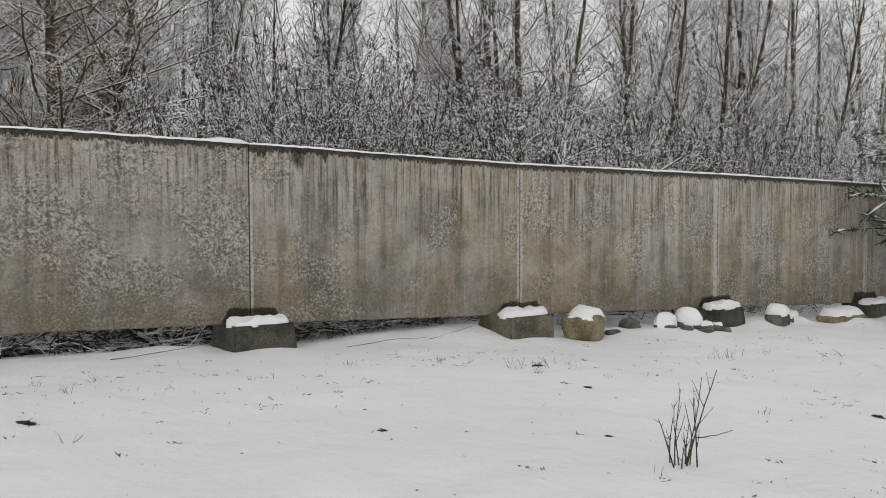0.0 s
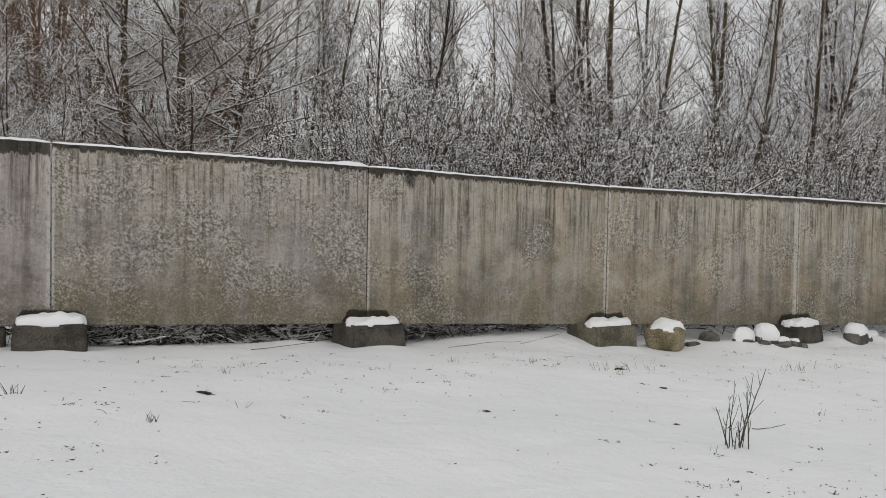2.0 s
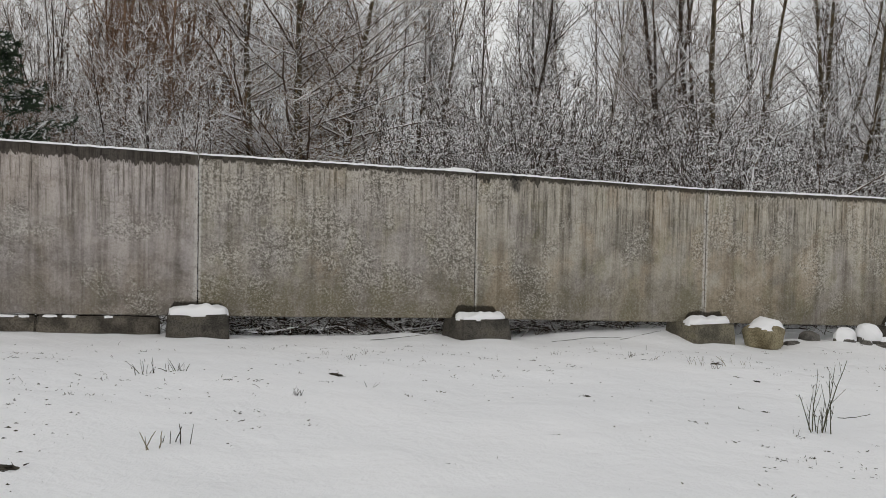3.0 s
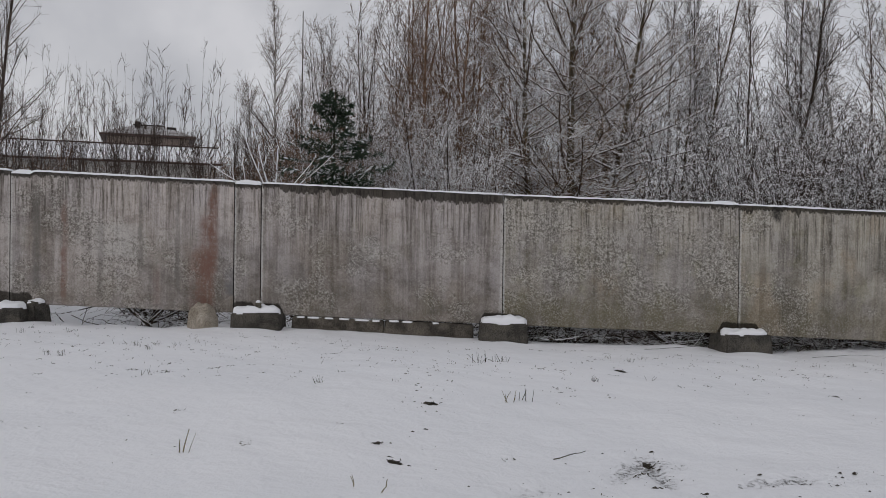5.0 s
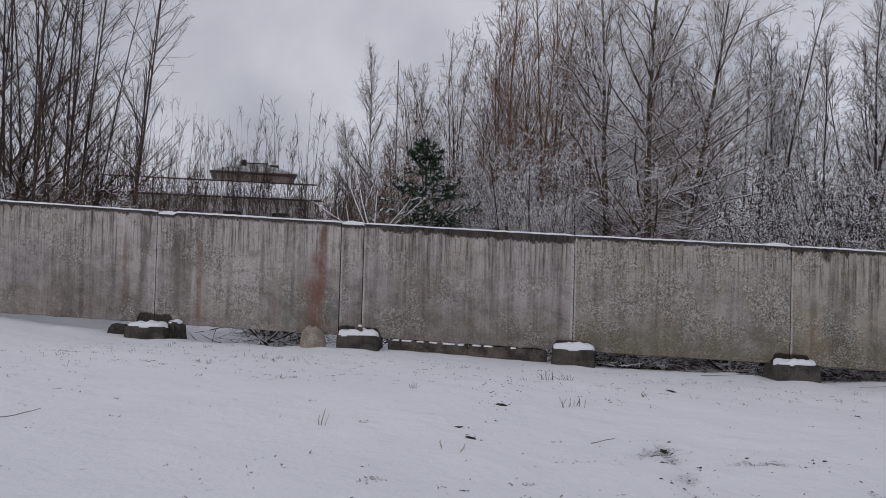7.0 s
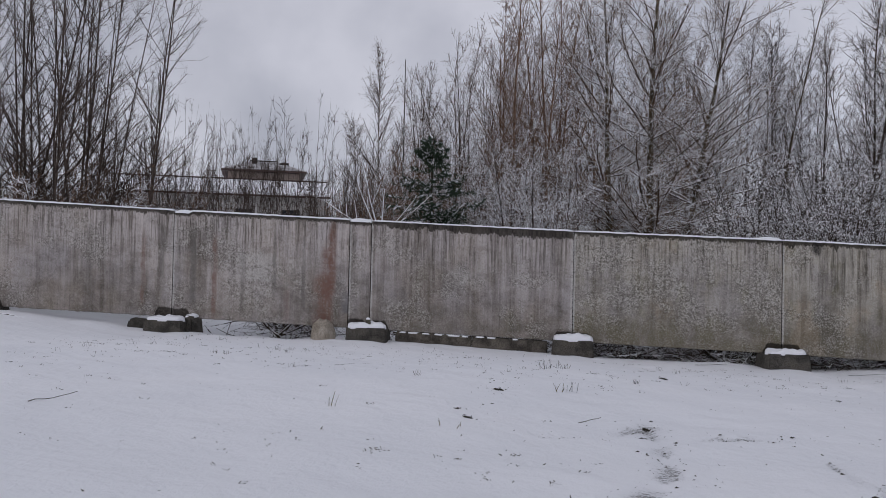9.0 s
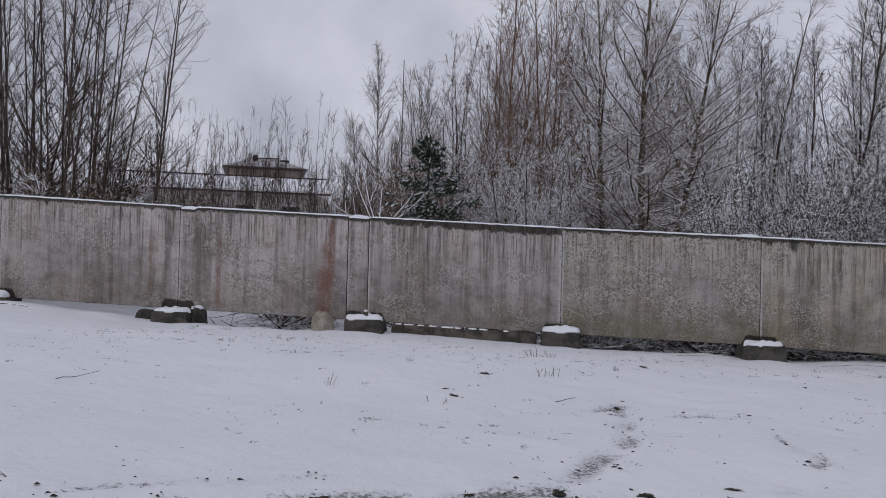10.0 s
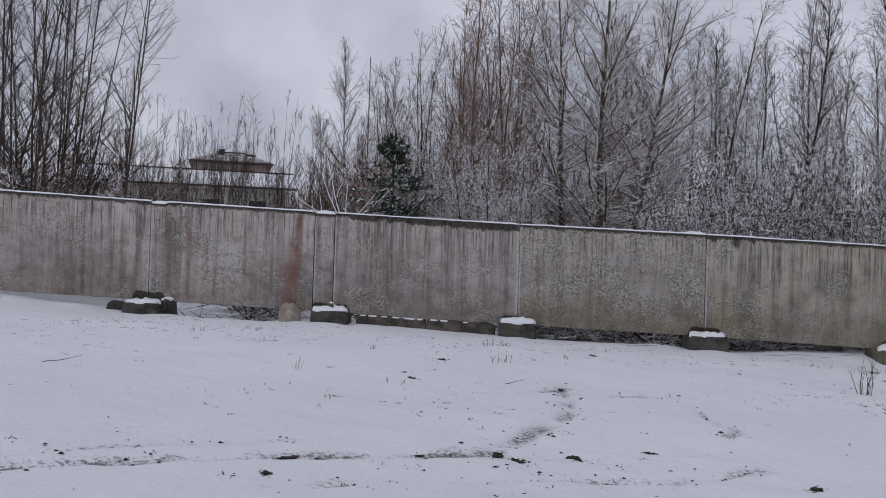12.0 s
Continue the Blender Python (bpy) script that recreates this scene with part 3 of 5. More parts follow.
def snow_surface(x, y):
    z = ground_level(x, y)
    soft = np.exp(-np.maximum(0, np.hypot(x - 2, y - 2) - 30) / 20)
    z = z + soft * (0.034 * value_noise(x, y, 1.7, 3) + 0.022 * value_noise(x, y, 0.55, 4) + 0.015 * value_noise(x, y, 0.26, 5))
    for mx, my, half, high in MOUNDS:
        z = z + high * np.exp(-(((x - mx) ** 2 + (y - my) ** 2) / half ** 2) ** 1.3)
    soil = np.zeros_like(z)
    for line, half, bare in RUTS:
        d = near_line(x, y, line)
        k = np.clip(1 - d / (half * 1.5), 0, 1)
        patch = np.clip(0.55 + 0.9 * value_noise(x, y, 0.35, 11), 0, 1)
        soil = np.maximum(soil, k * bare * patch)
        z = z - 0.03 * np.clip(1 - d / half, 0, 1) ** 0.6 + 0.012 * np.exp(-((d - half * 1.6) / (half * 0.5)) ** 2)
    return z, soil


def build_ground():
    xs, ys = steps(-9.5, 16.0, 0.11, -600, 600), steps(-5.0, 10.6, 0.10, -200, 900)
    X, Y = np.meshgrid(xs, ys, indexing="ij")
    Z, soil = snow_surface(X, Y)
    for bx, by, bz in BLOCK_XY:
        Z = Z + 0.025 * np.exp(-(((X - bx - 0.1) / 0.65) ** 2 + ((Y - by + 0.40) / 0.28) ** 2))
    nx, ny = X.shape
    i = np.arange(nx * ny).reshape(nx, ny)
    F = np.stack([i[:-1, :-1], i[1:, :-1], i[1:, 1:], i[:-1, 1:]], -1).reshape(-1, 4)
    me = mesh_of("ground", np.stack([X, Y, Z], -1).reshape(-1, 3), F, GROUND, True)
    at = me.attributes.new("soil", "FLOAT", "POINT")
    at.data.foreach_set("value", soil.ravel().astype(np.float32))
    return thing("ground", me, "thin fresh snow over grass with wheel ruts", "snow ground", kind="structure")


# ---- the concrete fence ----
# joints between the panels: x, y, top, bottom
JOINTS = [(-20.4, 9.96, 3.00, 0.78), (-16.42, 9.96, 2.84, 0.62), (-12.43, 9.95, 2.68, 0.47), (-8.44, 9.945, 2.51, 0.34), (-4.38, 9.965, 2.365, 0.205), (-0.37, 9.975, 2.234, 0.07),
          (3.60, 9.945, 2.13, -0.045), (7.61, 9.86, 1.99, -0.19), (11.66, 9.71, 1.925, -0.335), (15.68, 9.55, 1.83, -0.46), (19.7, 9.4, 1.72, -0.6)]
THICK = 0.14


def slab_mesh(length, rise_top, bottom_l, bottom_r, top_l, top_r, notch=0.0, seed=0):
    """A cast slab, local x along it, front face at y = 0, with a slightly uneven rounded rim. uv in metres, v from its foot."""
    rng = np.random.RandomState(seed)
    n = 48
    xs = np.linspace(0, length, n + 1)
    rim = 0.012
    verts, faces, uvs = [], [], []
    prof = []
    for x in xs:
        k = x / length
        zb = bottom_l + (bottom_r - bottom_l) * k + rng.normal(0, 0.003)
        zt = top_l + (top_r - top_l) * k + rng.normal(0, 0.0025)
        if notch and x < notch:
            zt -= 0.045
        ring = [(0.0, zb + rim), (0.0, zb + 0.30), (0.0, zt - 0.45), (0.0, zt - rim), (rim, zt), (THICK - rim, zt), (THICK, zt - rim), (THICK, zb + rim), (THICK - rim, zb), (rim, zb)]
        inset = rim if x in (xs[0], xs[-1]) else 0.0
        for y, z in ring:
            verts.append((x, y, z))
            uvs.append((x, (z - zb) / (zt - zb) * 2.17))
        prof.append(zt)
    m = 10
    for i in range(n):
        for j in range(m):
            a, b = i * m + j, i * m + (j + 1) % m
            faces.append((a, b, b + m, a + m))
    faces.append(tuple(range(m))[::-1])
    faces.append(tuple(range(n * m, n * m + m)))
    return verts, faces, uvs, xs, prof


def slab_object(mesh_name, verts, faces, uvs, mat):
    me = bpy.data.meshes.new(mesh_name)
    me.from_pydata(verts, [], faces)
    layer = me.uv_layers.new(name="UVMap")
    for lp in me.loops:
        layer.data[lp.index].uv = uvs[lp.vertex_index]
    bm = bmesh.new()
    bm.from_mesh(me)
    bmesh.ops.recalc_face_normals(bm, faces=bm.faces)
    bm.to_mesh(me)
    bm.free()
    me.materials.append(mat)
    return me


def snow_ridge(xs, prof, seed, depth=THICK, high=0.022, lumps=()):
    """A soft strip of snow along the top of a slab."""
    rng = np.random.RandomState(seed)
    n = len(xs)
    wave = np.convolve(rng.uniform(0.45, 1.25, n + 8), np.ones(9) / 9, "valid")[:n]
    verts, faces = [], []
    for i, x in enumerate(xs):
        h = high * wave[i] * (0.55 if i in (0, n - 1) else 1.0)
        for at, wide, tall in lumps:
            h += tall * math.exp(-((x - at) / wide) ** 4)
        over = 0.004 + rng.uniform(0, 0.008)
        z = prof[i]
        ring = [(-over, z - 0.005), (-over + 0.006, z + h * 0.45), (0.026, z + h * 1.25), (depth * 0.5, z + h * 1.5), (depth - 0.02, z + h * 1.2), (depth + 0.008, z + h * 0.4), (depth + 0.006, z - 0.012)]
        verts += [(x, y, zz) for y, zz in ring]
    m = 7
    for i in range(n - 1):
        for j in range(m - 1):
            a, b = i * m + j, i * m + (j + 1) % m
            faces.append((a, b, b + m, a + m))
    faces.append(tuple(range(m))[::-1])
    faces.append(tuple(range((n - 1) * m, n * m)))
    return mesh_of("snow_cap", verts, faces, SNOW, True)


def fence_panel(a, b, mat, label, seed, notch=0.0, lumps=(), start=0.0, stop=0.0):
    (ax, ay, at, ab), (bx, by, bt, bb) = a, b
    full = math.hypot(bx - ax, by - ay)
    gap = 0.009
    s0, s1 = start + gap, full - stop - gap
    lerp = lambda p, q, s: p + (q - p) * s / full
    turn = math.degrees(math.atan2(by - ay, bx - ax))
    x0, y0 = lerp(ax, bx, s0), lerp(ay, by, s0)
    zt0, zt1, zb0, zb1 = lerp(at, bt, s0), lerp(at, bt, s1), lerp(ab, bb, s0), lerp(ab, bb, s1)
    v, f, uvs, xs, prof = slab_mesh(s1 - s0, 0, 0.0, zb1 - zb0, zt0 - zb0, zt1 - zb0, notch, seed)
    panel = empty("fence_panel", label, "concrete panel", pose(x0, y0, zb0, 0, 0, turn), "panels of the fence")
    part("slab", slab_object("slab", v, f, uvs, mat), None, panel)
    part("snow_cap", snow_ridge(xs, prof, seed + 50, lumps=lumps), None, panel, "thin white snow cap")
    return panel


def build_fence():
    words = "grey weathered cast concrete fence panel on footing blocks"
    mats = [CONCRETE, CONCRETE, CONCRETE_LEFT, CONCRETE_RUST, CONCRETE_WET, CONCRETE_DARK, CONCRETE_DRIP, CONCRETE, CONCRETE, CONCRETE]
    labels = [words, words, words, "pale concrete fence panel with rust-red streaks", "grey concrete fence panel with dark damp upper edge", "dark lichen-mottled concrete fence panel",
              "grey-brown concrete fence panel with vertical streaks", words, words, words]
    for i in range(len(JOINTS) - 1):
        notch, lumps, stop = 0.0, (), 0.0
        if i == 3:
            notch, lumps, stop = 0.36, ((0.18, 0.17, 0.03),), 0.44
        if i == 5:
            lumps = ((3.72, 0.2, 0.022),)
        fence_panel(JOINTS[i], JOINTS[i + 1], mats[i], labels[i], 10 + i, notch, lumps, 0.0, stop)
    a, b = JOINTS[3], JOINTS[4]
    full = math.hypot(b[0] - a[0], b[1] - a[1])
    low = lambda j: (j[0], j[1] + 0.006, j[2] - 0.028, j[3])
    fence_panel(low(a), low(b), CONCRETE_LEFT, "narrow concrete filler strip between two fence panels", 31, 0.0, ((0.22, 0.2, 0.03),), full - 0.44, 0.0)


# ---- footing blocks, stones and slabs along the fence ----
def rounded_block(wt, dt, wb, db, h, seed, rough=0.012, bevel=0.02):
    """A worn frustum standing on z = 0."""
    bm = bmesh.new()
    bmesh.ops.create_cube(bm, size=1.0)
    for v in bm.verts:
        top = v.co.z > 0
        v.co = Vector((v.co.x * (wt if top else wb), v.co.y * (dt if top else db), h if top else 0.0))
    bmesh.ops.bevel(bm, geom=bm.edges[:], offset=bevel, segments=2, affect="EDGES")
    bmesh.ops.subdivide_edges(bm, edges=[e for e in bm.edges if e.calc_length() > 0.15], cuts=5, use_grid_fill=True)
    for v in bm.verts:
        p = v.co * 5 + Vector((seed * 3.1, 0, 0))
        v.co += Vector((noise.noise(p), noise.noise(p + Vector((9, 0, 0))), noise.noise(p + Vector((0, 9, 0))))) * rough
    return bm


def snow_pad(w, d, h, seed, ragged=0.03, dome=False):
    """A cushion of snow with an uneven rim."""
    rng = np.random.RandomState(seed)
    n, rings = 40, 6
    verts, faces = [], []
    a = np.linspace(0, 2 * np.pi, n, endpoint=False)
    c, s = np.cos(a), np.sin(a)
    sq = 1 / np.maximum(np.abs(c), np.abs(s)) ** (0.15 if dome else 0.75)
    wob = 1 + np.convolve(np.tile(rng.normal(0, ragged * 3, n), 3), np.ones(5) / 5, "same")[n:2 * n]
    for k in range(rings):
        q = k / (rings - 1)
        r = 1 - q ** 2.2 * 0.98
        z = h * (1 - (1 - q) ** 3.5)
        if dome:
            r, z = math.cos(q * 1.54), h * math.sin(q * 1.54)
        for i in range(n):
            x, y = c[i] * sq[i] * w / 2 * r * wob[i], s[i] * sq[i] * d / 2 * r * wob[i]
            drop = -0.02 if k == 0 else 0.0
            verts.append((x, y, z * (1 + 0.7 * noise.noise(Vector((x * 7, y * 7, seed)))) + drop))
    for k in range(rings - 1):
        for i in range(n):
            p, q = k * n + i, k * n + (i + 1) % n
            faces.append((p, q, q + n, p + n))
    faces.append(tuple(range((rings - 1) * n, rings * n)))
    return mesh_of("snow_cap", verts, faces, SNOW, True)


BLOCK_TOP = {3: 0.30, 4: 0.26, 5: 0.13, 6: -0.01, 7: -0.16, 8: -0.29}


def footing(i, wide=0.74, turn=0.0, mat=None, pad=0.06, shift=0.0, forward=0.0):
    x, y, _, zb = JOINTS[i]
    zb = BLOCK_TOP.get(i, zb + 0.02)
    x += shift
    gz = float(ground_level(x, y - 0.5)) - 0.12
    h = zb - gz
    cy = y - 0.10 - forward
    ob = empty("footing_block", "dark damp concrete footing block capped with snow", "concrete block", pose(x, cy, gz, 0, 0, turn), "footing blocks of the fence")
    part("block", rounded_block(wide, 0.68, wide * 1.06, 0.76, h, i), mat or FOOTING, ob)
    cap = part("snow_cap", snow_pad(wide * 0.97, 0.34, pad, i), None, ob, "soft white snow cap")
    cap.matrix_local = pose(0, -0.15, h - 0.006)
    BLOCK_XY.append((x, cy, gz))
    return ob


def boulder_mesh(w, d, h, seed, rough=0.16, square=0.75):
    bm = bmesh.new()
    bmesh.ops.create_icosphere(bm, subdivisions=4, radius=1.0)
    off = Vector((seed * 7.3, seed * 1.7, 0))
    for v in bm.verts:
        n = v.co.normalized()
        k = 1 + rough * noise.noise(n * 1.3 + off) + rough * 0.5 * noise.noise(n * 3.1 + off) + 0.03 * noise.noise(n * 9 + off)
        q = Vector((abs(n.x) ** square * math.copysign(1, n.x), abs(n.y) ** square * math.copysign(1, n.y), abs(n.z) ** 0.8 * math.copysign(1, n.z)))
        v.co = Vector((q.x * w / 2 * k, q.y * d / 2 * k, h * (0.42 + 0.56 * q.z * k)))
    return bm


def snow_hood(w, d, h, seed, thick, low, square):
    """Snow lying over the upper part of a stone."""
    bm = boulder_mesh(w, d, h, seed, 0.16, square)
    cover = {}
    for v in bm.verts:
        q = (v.co.z / h - low - 0.16 * noise.noise(v.co * 6 + Vector((seed, 0, 0)))) / 0.30
        q = min(max(q, 0.0), 1.0)
        k = q * q * (3 - 2 * q)
        cover[v] = q
        grow_by = 1.0 + 0.05 * k if q > 0 else 0.95
        v.co = Vector((v.co.x * grow_by, v.co.y * grow_by, v.co.z + 0.65 * thick * k))
    bmesh.ops.delete(bm, geom=[f for f in bm.faces if all(cover[v] <= 0 for v in f.verts)], context="FACES")
    return bm


def boulder(name, x, y, w, d, h, mat, seed, label, snow=0.0, turn=0.0, sink=0.06, cap=0.8, square=0.75):
    z = float(ground_level(x, y)) - sink
    ob = empty(name, label, "stone", pose(x, y, z, 0, 0, turn), "stones beside the fence")
    part("stone", boulder_mesh(w, d, h, seed, 0.16, square), mat, ob, "", True)
    if snow:
        part("snow_cap", snow_hood(w, d, h, seed, snow, 1.70 - 1.1 * cap, square), SNOW, ob, "soft white snow cap", True)
    return ob

for i in range(1, len(JOINTS) - 1):
    pale = i in (7,)
    footing(i, 0.82 if pale else 0.76, {6: 4.0, 7: 6.0, 8: 8.0, 5: -3.0}.get(i, 0.0), FOOTING_PALE if pale else FOOTING, 0.085 + 0.015 * (i % 3), {7: -0.15, 8: -0.2}.get(i, 0.0))
build_fence()

boulder("boulder", 8.45, 9.42, 0.66, 0.56, 0.47, BOULDER, 27, "ochre boulder with a snow cap at the fence", 0.05, 10, 0.06, 0.88, 0.92)
boulder("boulder", -5.24, 9.66, 0.48, 0.40, 0.66, BOULDER_PINK, 22, "pale pinkish boulder leaning beside a footing block", 0.02, 0, 0.26, 0.62, 1.0)
boulder("stone", 9.55, 9.62, 0.34, 0.30, 0.26, GREY_STONE, 3, "small grey stone poking out of the snow")
boulder("stone", 9.05, 9.45, 0.30, 0.22, 0.13, GREY_STONE, 4, "small grey stone poking out of the snow")
for k, (x, y, w, h, snow) in enumerate(((9.95, 9.25, 0.42, 0.32, 0.07), (10.12, 8.98, 0.26, 0.17, 0.0), (10.22, 9.02, 0.18, 0.16, 0.02), (10.36, 9.18, 0.46, 0.38, 0.07), (10.50, 8.92, 0.20, 0.22, 0.02), (10.72, 8.90, 0.20, 0.20, 0.02), (10.90, 8.86, 0.18, 0.12, 0.0), (12.85, 9.2, 0.24, 0.2, 0.02))):
    boulder("stone", x, y, w, w * 0.75, h, GREY_STONE, 41 + 3 * k, "small angular grey stone dusted with snow" if snow else "small bare angular grey stone", snow, 37 * k, 0.04, 1.16 if snow > 0.05 else 0.86, 1.2 if snow > 0.05 else 0.8)
boulder("stone", 10.05, 9.0, 0.22, 0.16, 0.13, GREY_STONE, 15, "small grey stone poking out of the snow", 0.0)


def broken_lump(x, y, w, d, h, turn, tilt, seed, snow):
    z = float(ground_level(x, y)) - 0.08
    ob = empty("concrete_lump", "broken dark concrete lump beside a footing block", "concrete lump", pose(x, y, z, tilt, tilt * 0.6, turn), "broken concrete by the fence")
    part("lump", rounded_block(w * 0.85, d * 0.85, w, d, h, seed, 0.045, 0.03), FOOTING, ob)
    if snow:
        cap = part("snow_cap", snow_pad(w * 0.75, d * 0.7, 0.04, seed, 0.06, True), None, ob, "soft white snow cap")
        cap.matrix_local = pose(0, 0, h - 0.01)


broken_lump(-9.12, 9.92, 0.40, 0.34, 0.27, 14, -6, 31, False)
broken_lump(-8.02, 9.95, 0.34, 0.40, 0.42, -20, 5, 32, True)
boulder("stone", 12.45, 9.1, 0.42, 0.36, 0.40, GREY_STONE, 8, "grey stone with snow on top", 0.06, 20, 0.06, 1.0)
boulder("stone", 13.2, 9.4, 0.4, 0.3, 0.22, GREY_STONE, 12, "grey stone with snow on top", 0.08, 20, 0.06, 1.1)
boulder("boulder", 14.0, 8.95, 1.0, 0.6, 0.33, BOULDER, 9, "flat ochre boulder under a snow cap", 0.05, 5, 0.06, 0.94)
boulder("stone", 10.4, 8.9, 0.5, 0.3, 0.10, GREY_STONE, 14, "flat dark stone in the snow", 0.0, 15, 0.03)


def plinth():
    """The long low kerb slabs that lie under one panel."""
    for x0, x1, s in ((-3.86, -2.35, 1), (-2.33, -0.85, 2)):
        xm = (x0 + x1) / 2
        gz = float(ground_level(xm, 10.0)) - 0.1
        h = 0.205 - (xm + 4.38) * 0.0337 - 0.014 - gz
        ob = empty("kerb_slab", "dark wet concrete kerb slab lying under the fence", "kerb slab", pose(xm, 10.045, gz, 0, 2.3, 0.6), "kerb slabs under the fence")
        part("slab", rounded_block(x1 - x0, 0.22, x1 - x0, 0.26, h, 20 + s, 0.014, 0.02), KERB, ob)
        for k, (dx, w) in enumerate(((-0.62, 0.16), (-0.42, 0.30), (-0.14, 0.18), (0.10, 0.26), (0.40, 0.30), (0.62, 0.14)) if s == 1 else ((-0.60, 0.20), (-0.36, 0.16), (0.10, 0.12))):
            cap = part("snow_cap", snow_pad(w, 0.10, 0.010, 40 + 5 * s + k, 0.10, True), None, ob, "patchy white snow")
            cap.matrix_local = pose(dx, -0.06, h - 0.003)


plinth()


def stub_and_log():
    """A short pale stub standing on one block, and a snowy fallen bough by the fence."""
    bm = rounded_block(0.085, 0.085, 0.10, 0.10, 0.17, 3, 0.008, 0.015)
    ob = empty("concrete_stub", "short pale stub standing in the snow of a footing block", "stub", pose(-4.36, 9.68, 0.26, 0, 0, 20))
    part("stub", bm, FOOTING_PALE, ob)
    cap = part("snow_cap", snow_pad(0.08, 0.08, 0.03, 77, 0.02, True), None, ob, "soft white snow cap")
    cap.matrix_local = pose(0, 0, 0.165)
    rng = np.random.RandomState(3)
    P = grow(rng, np.zeros((1, 3)), np.array([[1.0, -0.25, -0.06]]), np.array([1.5]), 8, 0.09, 0.0)
    z = float(ground_level(-12.2, 9.0))
    bough = empty("fallen_bough", "dark fallen bough half covered by snow", "bough", pose(-12.25, 9.15, z + 0.06))
    part("wood", mesh_of("wood", *tubes(P, np.linspace(0.055, 0.02, 8)[None], 7), BARK_DARK, True), None, bough)


stub_and_log()

# ---- brushwood in the gap under the fence ----
def brushwood():
    rng = np.random.RandomState(5)
    x = np.concatenate([rng.uniform(-9.5, 17.0, 1900), rng.uniform(-0.4, 7.2, 3000), rng.uniform(-6.9, -5.4, 160)])
    n = len(x)
    keep = ((x < 7.0) | (rng.uniform(0, 1, n) < 0.5)) & ((x > -4.6) | (rng.uniform(0, 1, n) < 0.22) | ((x < -5.5) & (x > -7.2)))
    x = x[keep]
    n = len(x)
    y = rng.uniform(10.35, 12.2, n)
    z = ground_level(x, y) + rng.uniform(0.0, 0.72, n) * np.clip((y - 10.0) / 0.8, 0.3, 1)
    way = np.column_stack([rng.normal(0, 1, n) * 1.0 + 0.3, rng.normal(0, 0.5, n), rng.normal(0.05, 0.25, n)])
    way /= np.linalg.norm(way, axis=1, keepdims=True)
    P = grow(rng, np.column_stack([x, y, z]), way, rng.uniform(0.4, 1.3, n), 5, 0.22, 0.0)
    P[:, :, 1] = np.maximum(P[:, :, 1], 10.22)
    R = rng.uniform(0.005, 0.015, n)[:, None] * np.linspace(1, 0.45, 5)[None]
    P2, R2 = sprout(rng, P, R, 2, 0.1, 40, 0.5, 3, 0.12, 0.02, 0.6, 0.5)
    P2[:, :, 1] = np.maximum(P2[:, :, 1], 10.20)
    v, f = join(tubes(P, R, 3, rng), tubes(P2, R2, 3, rng))
    thing("brushwood", mesh_of("brushwood", v, f, BARK_DARK, False), "tangled dark brushwood dusted with snow behind the fence", "brushwood", kind="stuff")


brushwood()


def stem_fan(x, y, seed):
    """Dark stems that spread from one root in the gap under the fence."""
    rng = np.random.RandomState(seed)
    n = 11
    lean = np.radians(np.linspace(-62, 58, n) + rng.normal(0, 6, n))
    way = np.column_stack([np.sin(lean), rng.normal(0.25, 0.2, n), np.cos(lean) * 0.9])
    way /= np.linalg.norm(way, axis=1, keepdims=True)
    ob = empty("stem_fan", "fan of dark shrub stems showing under the fence", "shrub stems", pose(x, y, float(ground_level(x, y)) - 0.05), "shrub stems under the fence")
    P = grow(rng, np.column_stack([rng.normal(0, 0.07, n), rng.normal(0, 0.05, n), np.zeros(n)]), way, rng.uniform(0.9, 1.4, n), 6, 0.05, 0.01)
    P[:, :, 1] = np.maximum(P[:, :, 1], -0.12)
    for j in range(n):
        part("stem", mesh_of("stem", *tubes(P[j:j + 1], rng.uniform(0.016, 0.030) * np.linspace(1, 0.5, 6)[None], 6), BARK_DARK, True), None, ob)


stem_fan(-6.35, 10.40, 1)
stem_fan(2.75, 10.40, 2)

# ---- trees behind the fence ----
WILLOW = bare_tree(183, 15.0, 0.16, ((0, 0, 0.08, 0.0, 1.0), (-1.0, 0.3, -0.05, 0.0, 0.85), (0.75, 0.5, 0.22, 0.05, 0.85)), 96, 0.10, (86, 30), lambda f: 4.6 * (1.12 - f) ** 0.6, 0.035,
                   4.0, 0.38, 6.5, 0.24, 0.10, 0.5, 0.0062, 0.015, 44, bark=BARK_OLIVE, limb_bark=BARK_LADEN, twig_bark=BARK_GOLD)
RUSSET = [bare_tree(190 + i, 13.5, 0.065, clump(190 + i, 4, 0.45, 0.10), 46, 0.08, (60, 24), lambda f: 2.9 * (1.12 - f) ** 0.5, 0.04, 3.8, 0.38, 6.0, 0.26, 0.09, 0.2, 0.0060, 0.010, 44,
                    bark=BARK_RED, limb_bark=BARK_RED, twig_bark=BARK_RED) for i in range(2)]
DOMED = [bare_tree(240 + i, 12.0, 0.05, clump(240 + i, 6, 0.60, 0.16, 0.03, 0.78), 32, 0.06, (55, 24), lambda f: 2.7 * (1.10 - f) ** 0.5, 0.05, 3.8, 0.38, 5.5, 0.28, 0.09, 0.2, 0.0068, 0.011, 44,
                   bark=BARK_DARK, limb_bark=BARK_SNOWY, twig_bark=BARK_TWIG) for i in range(2)]
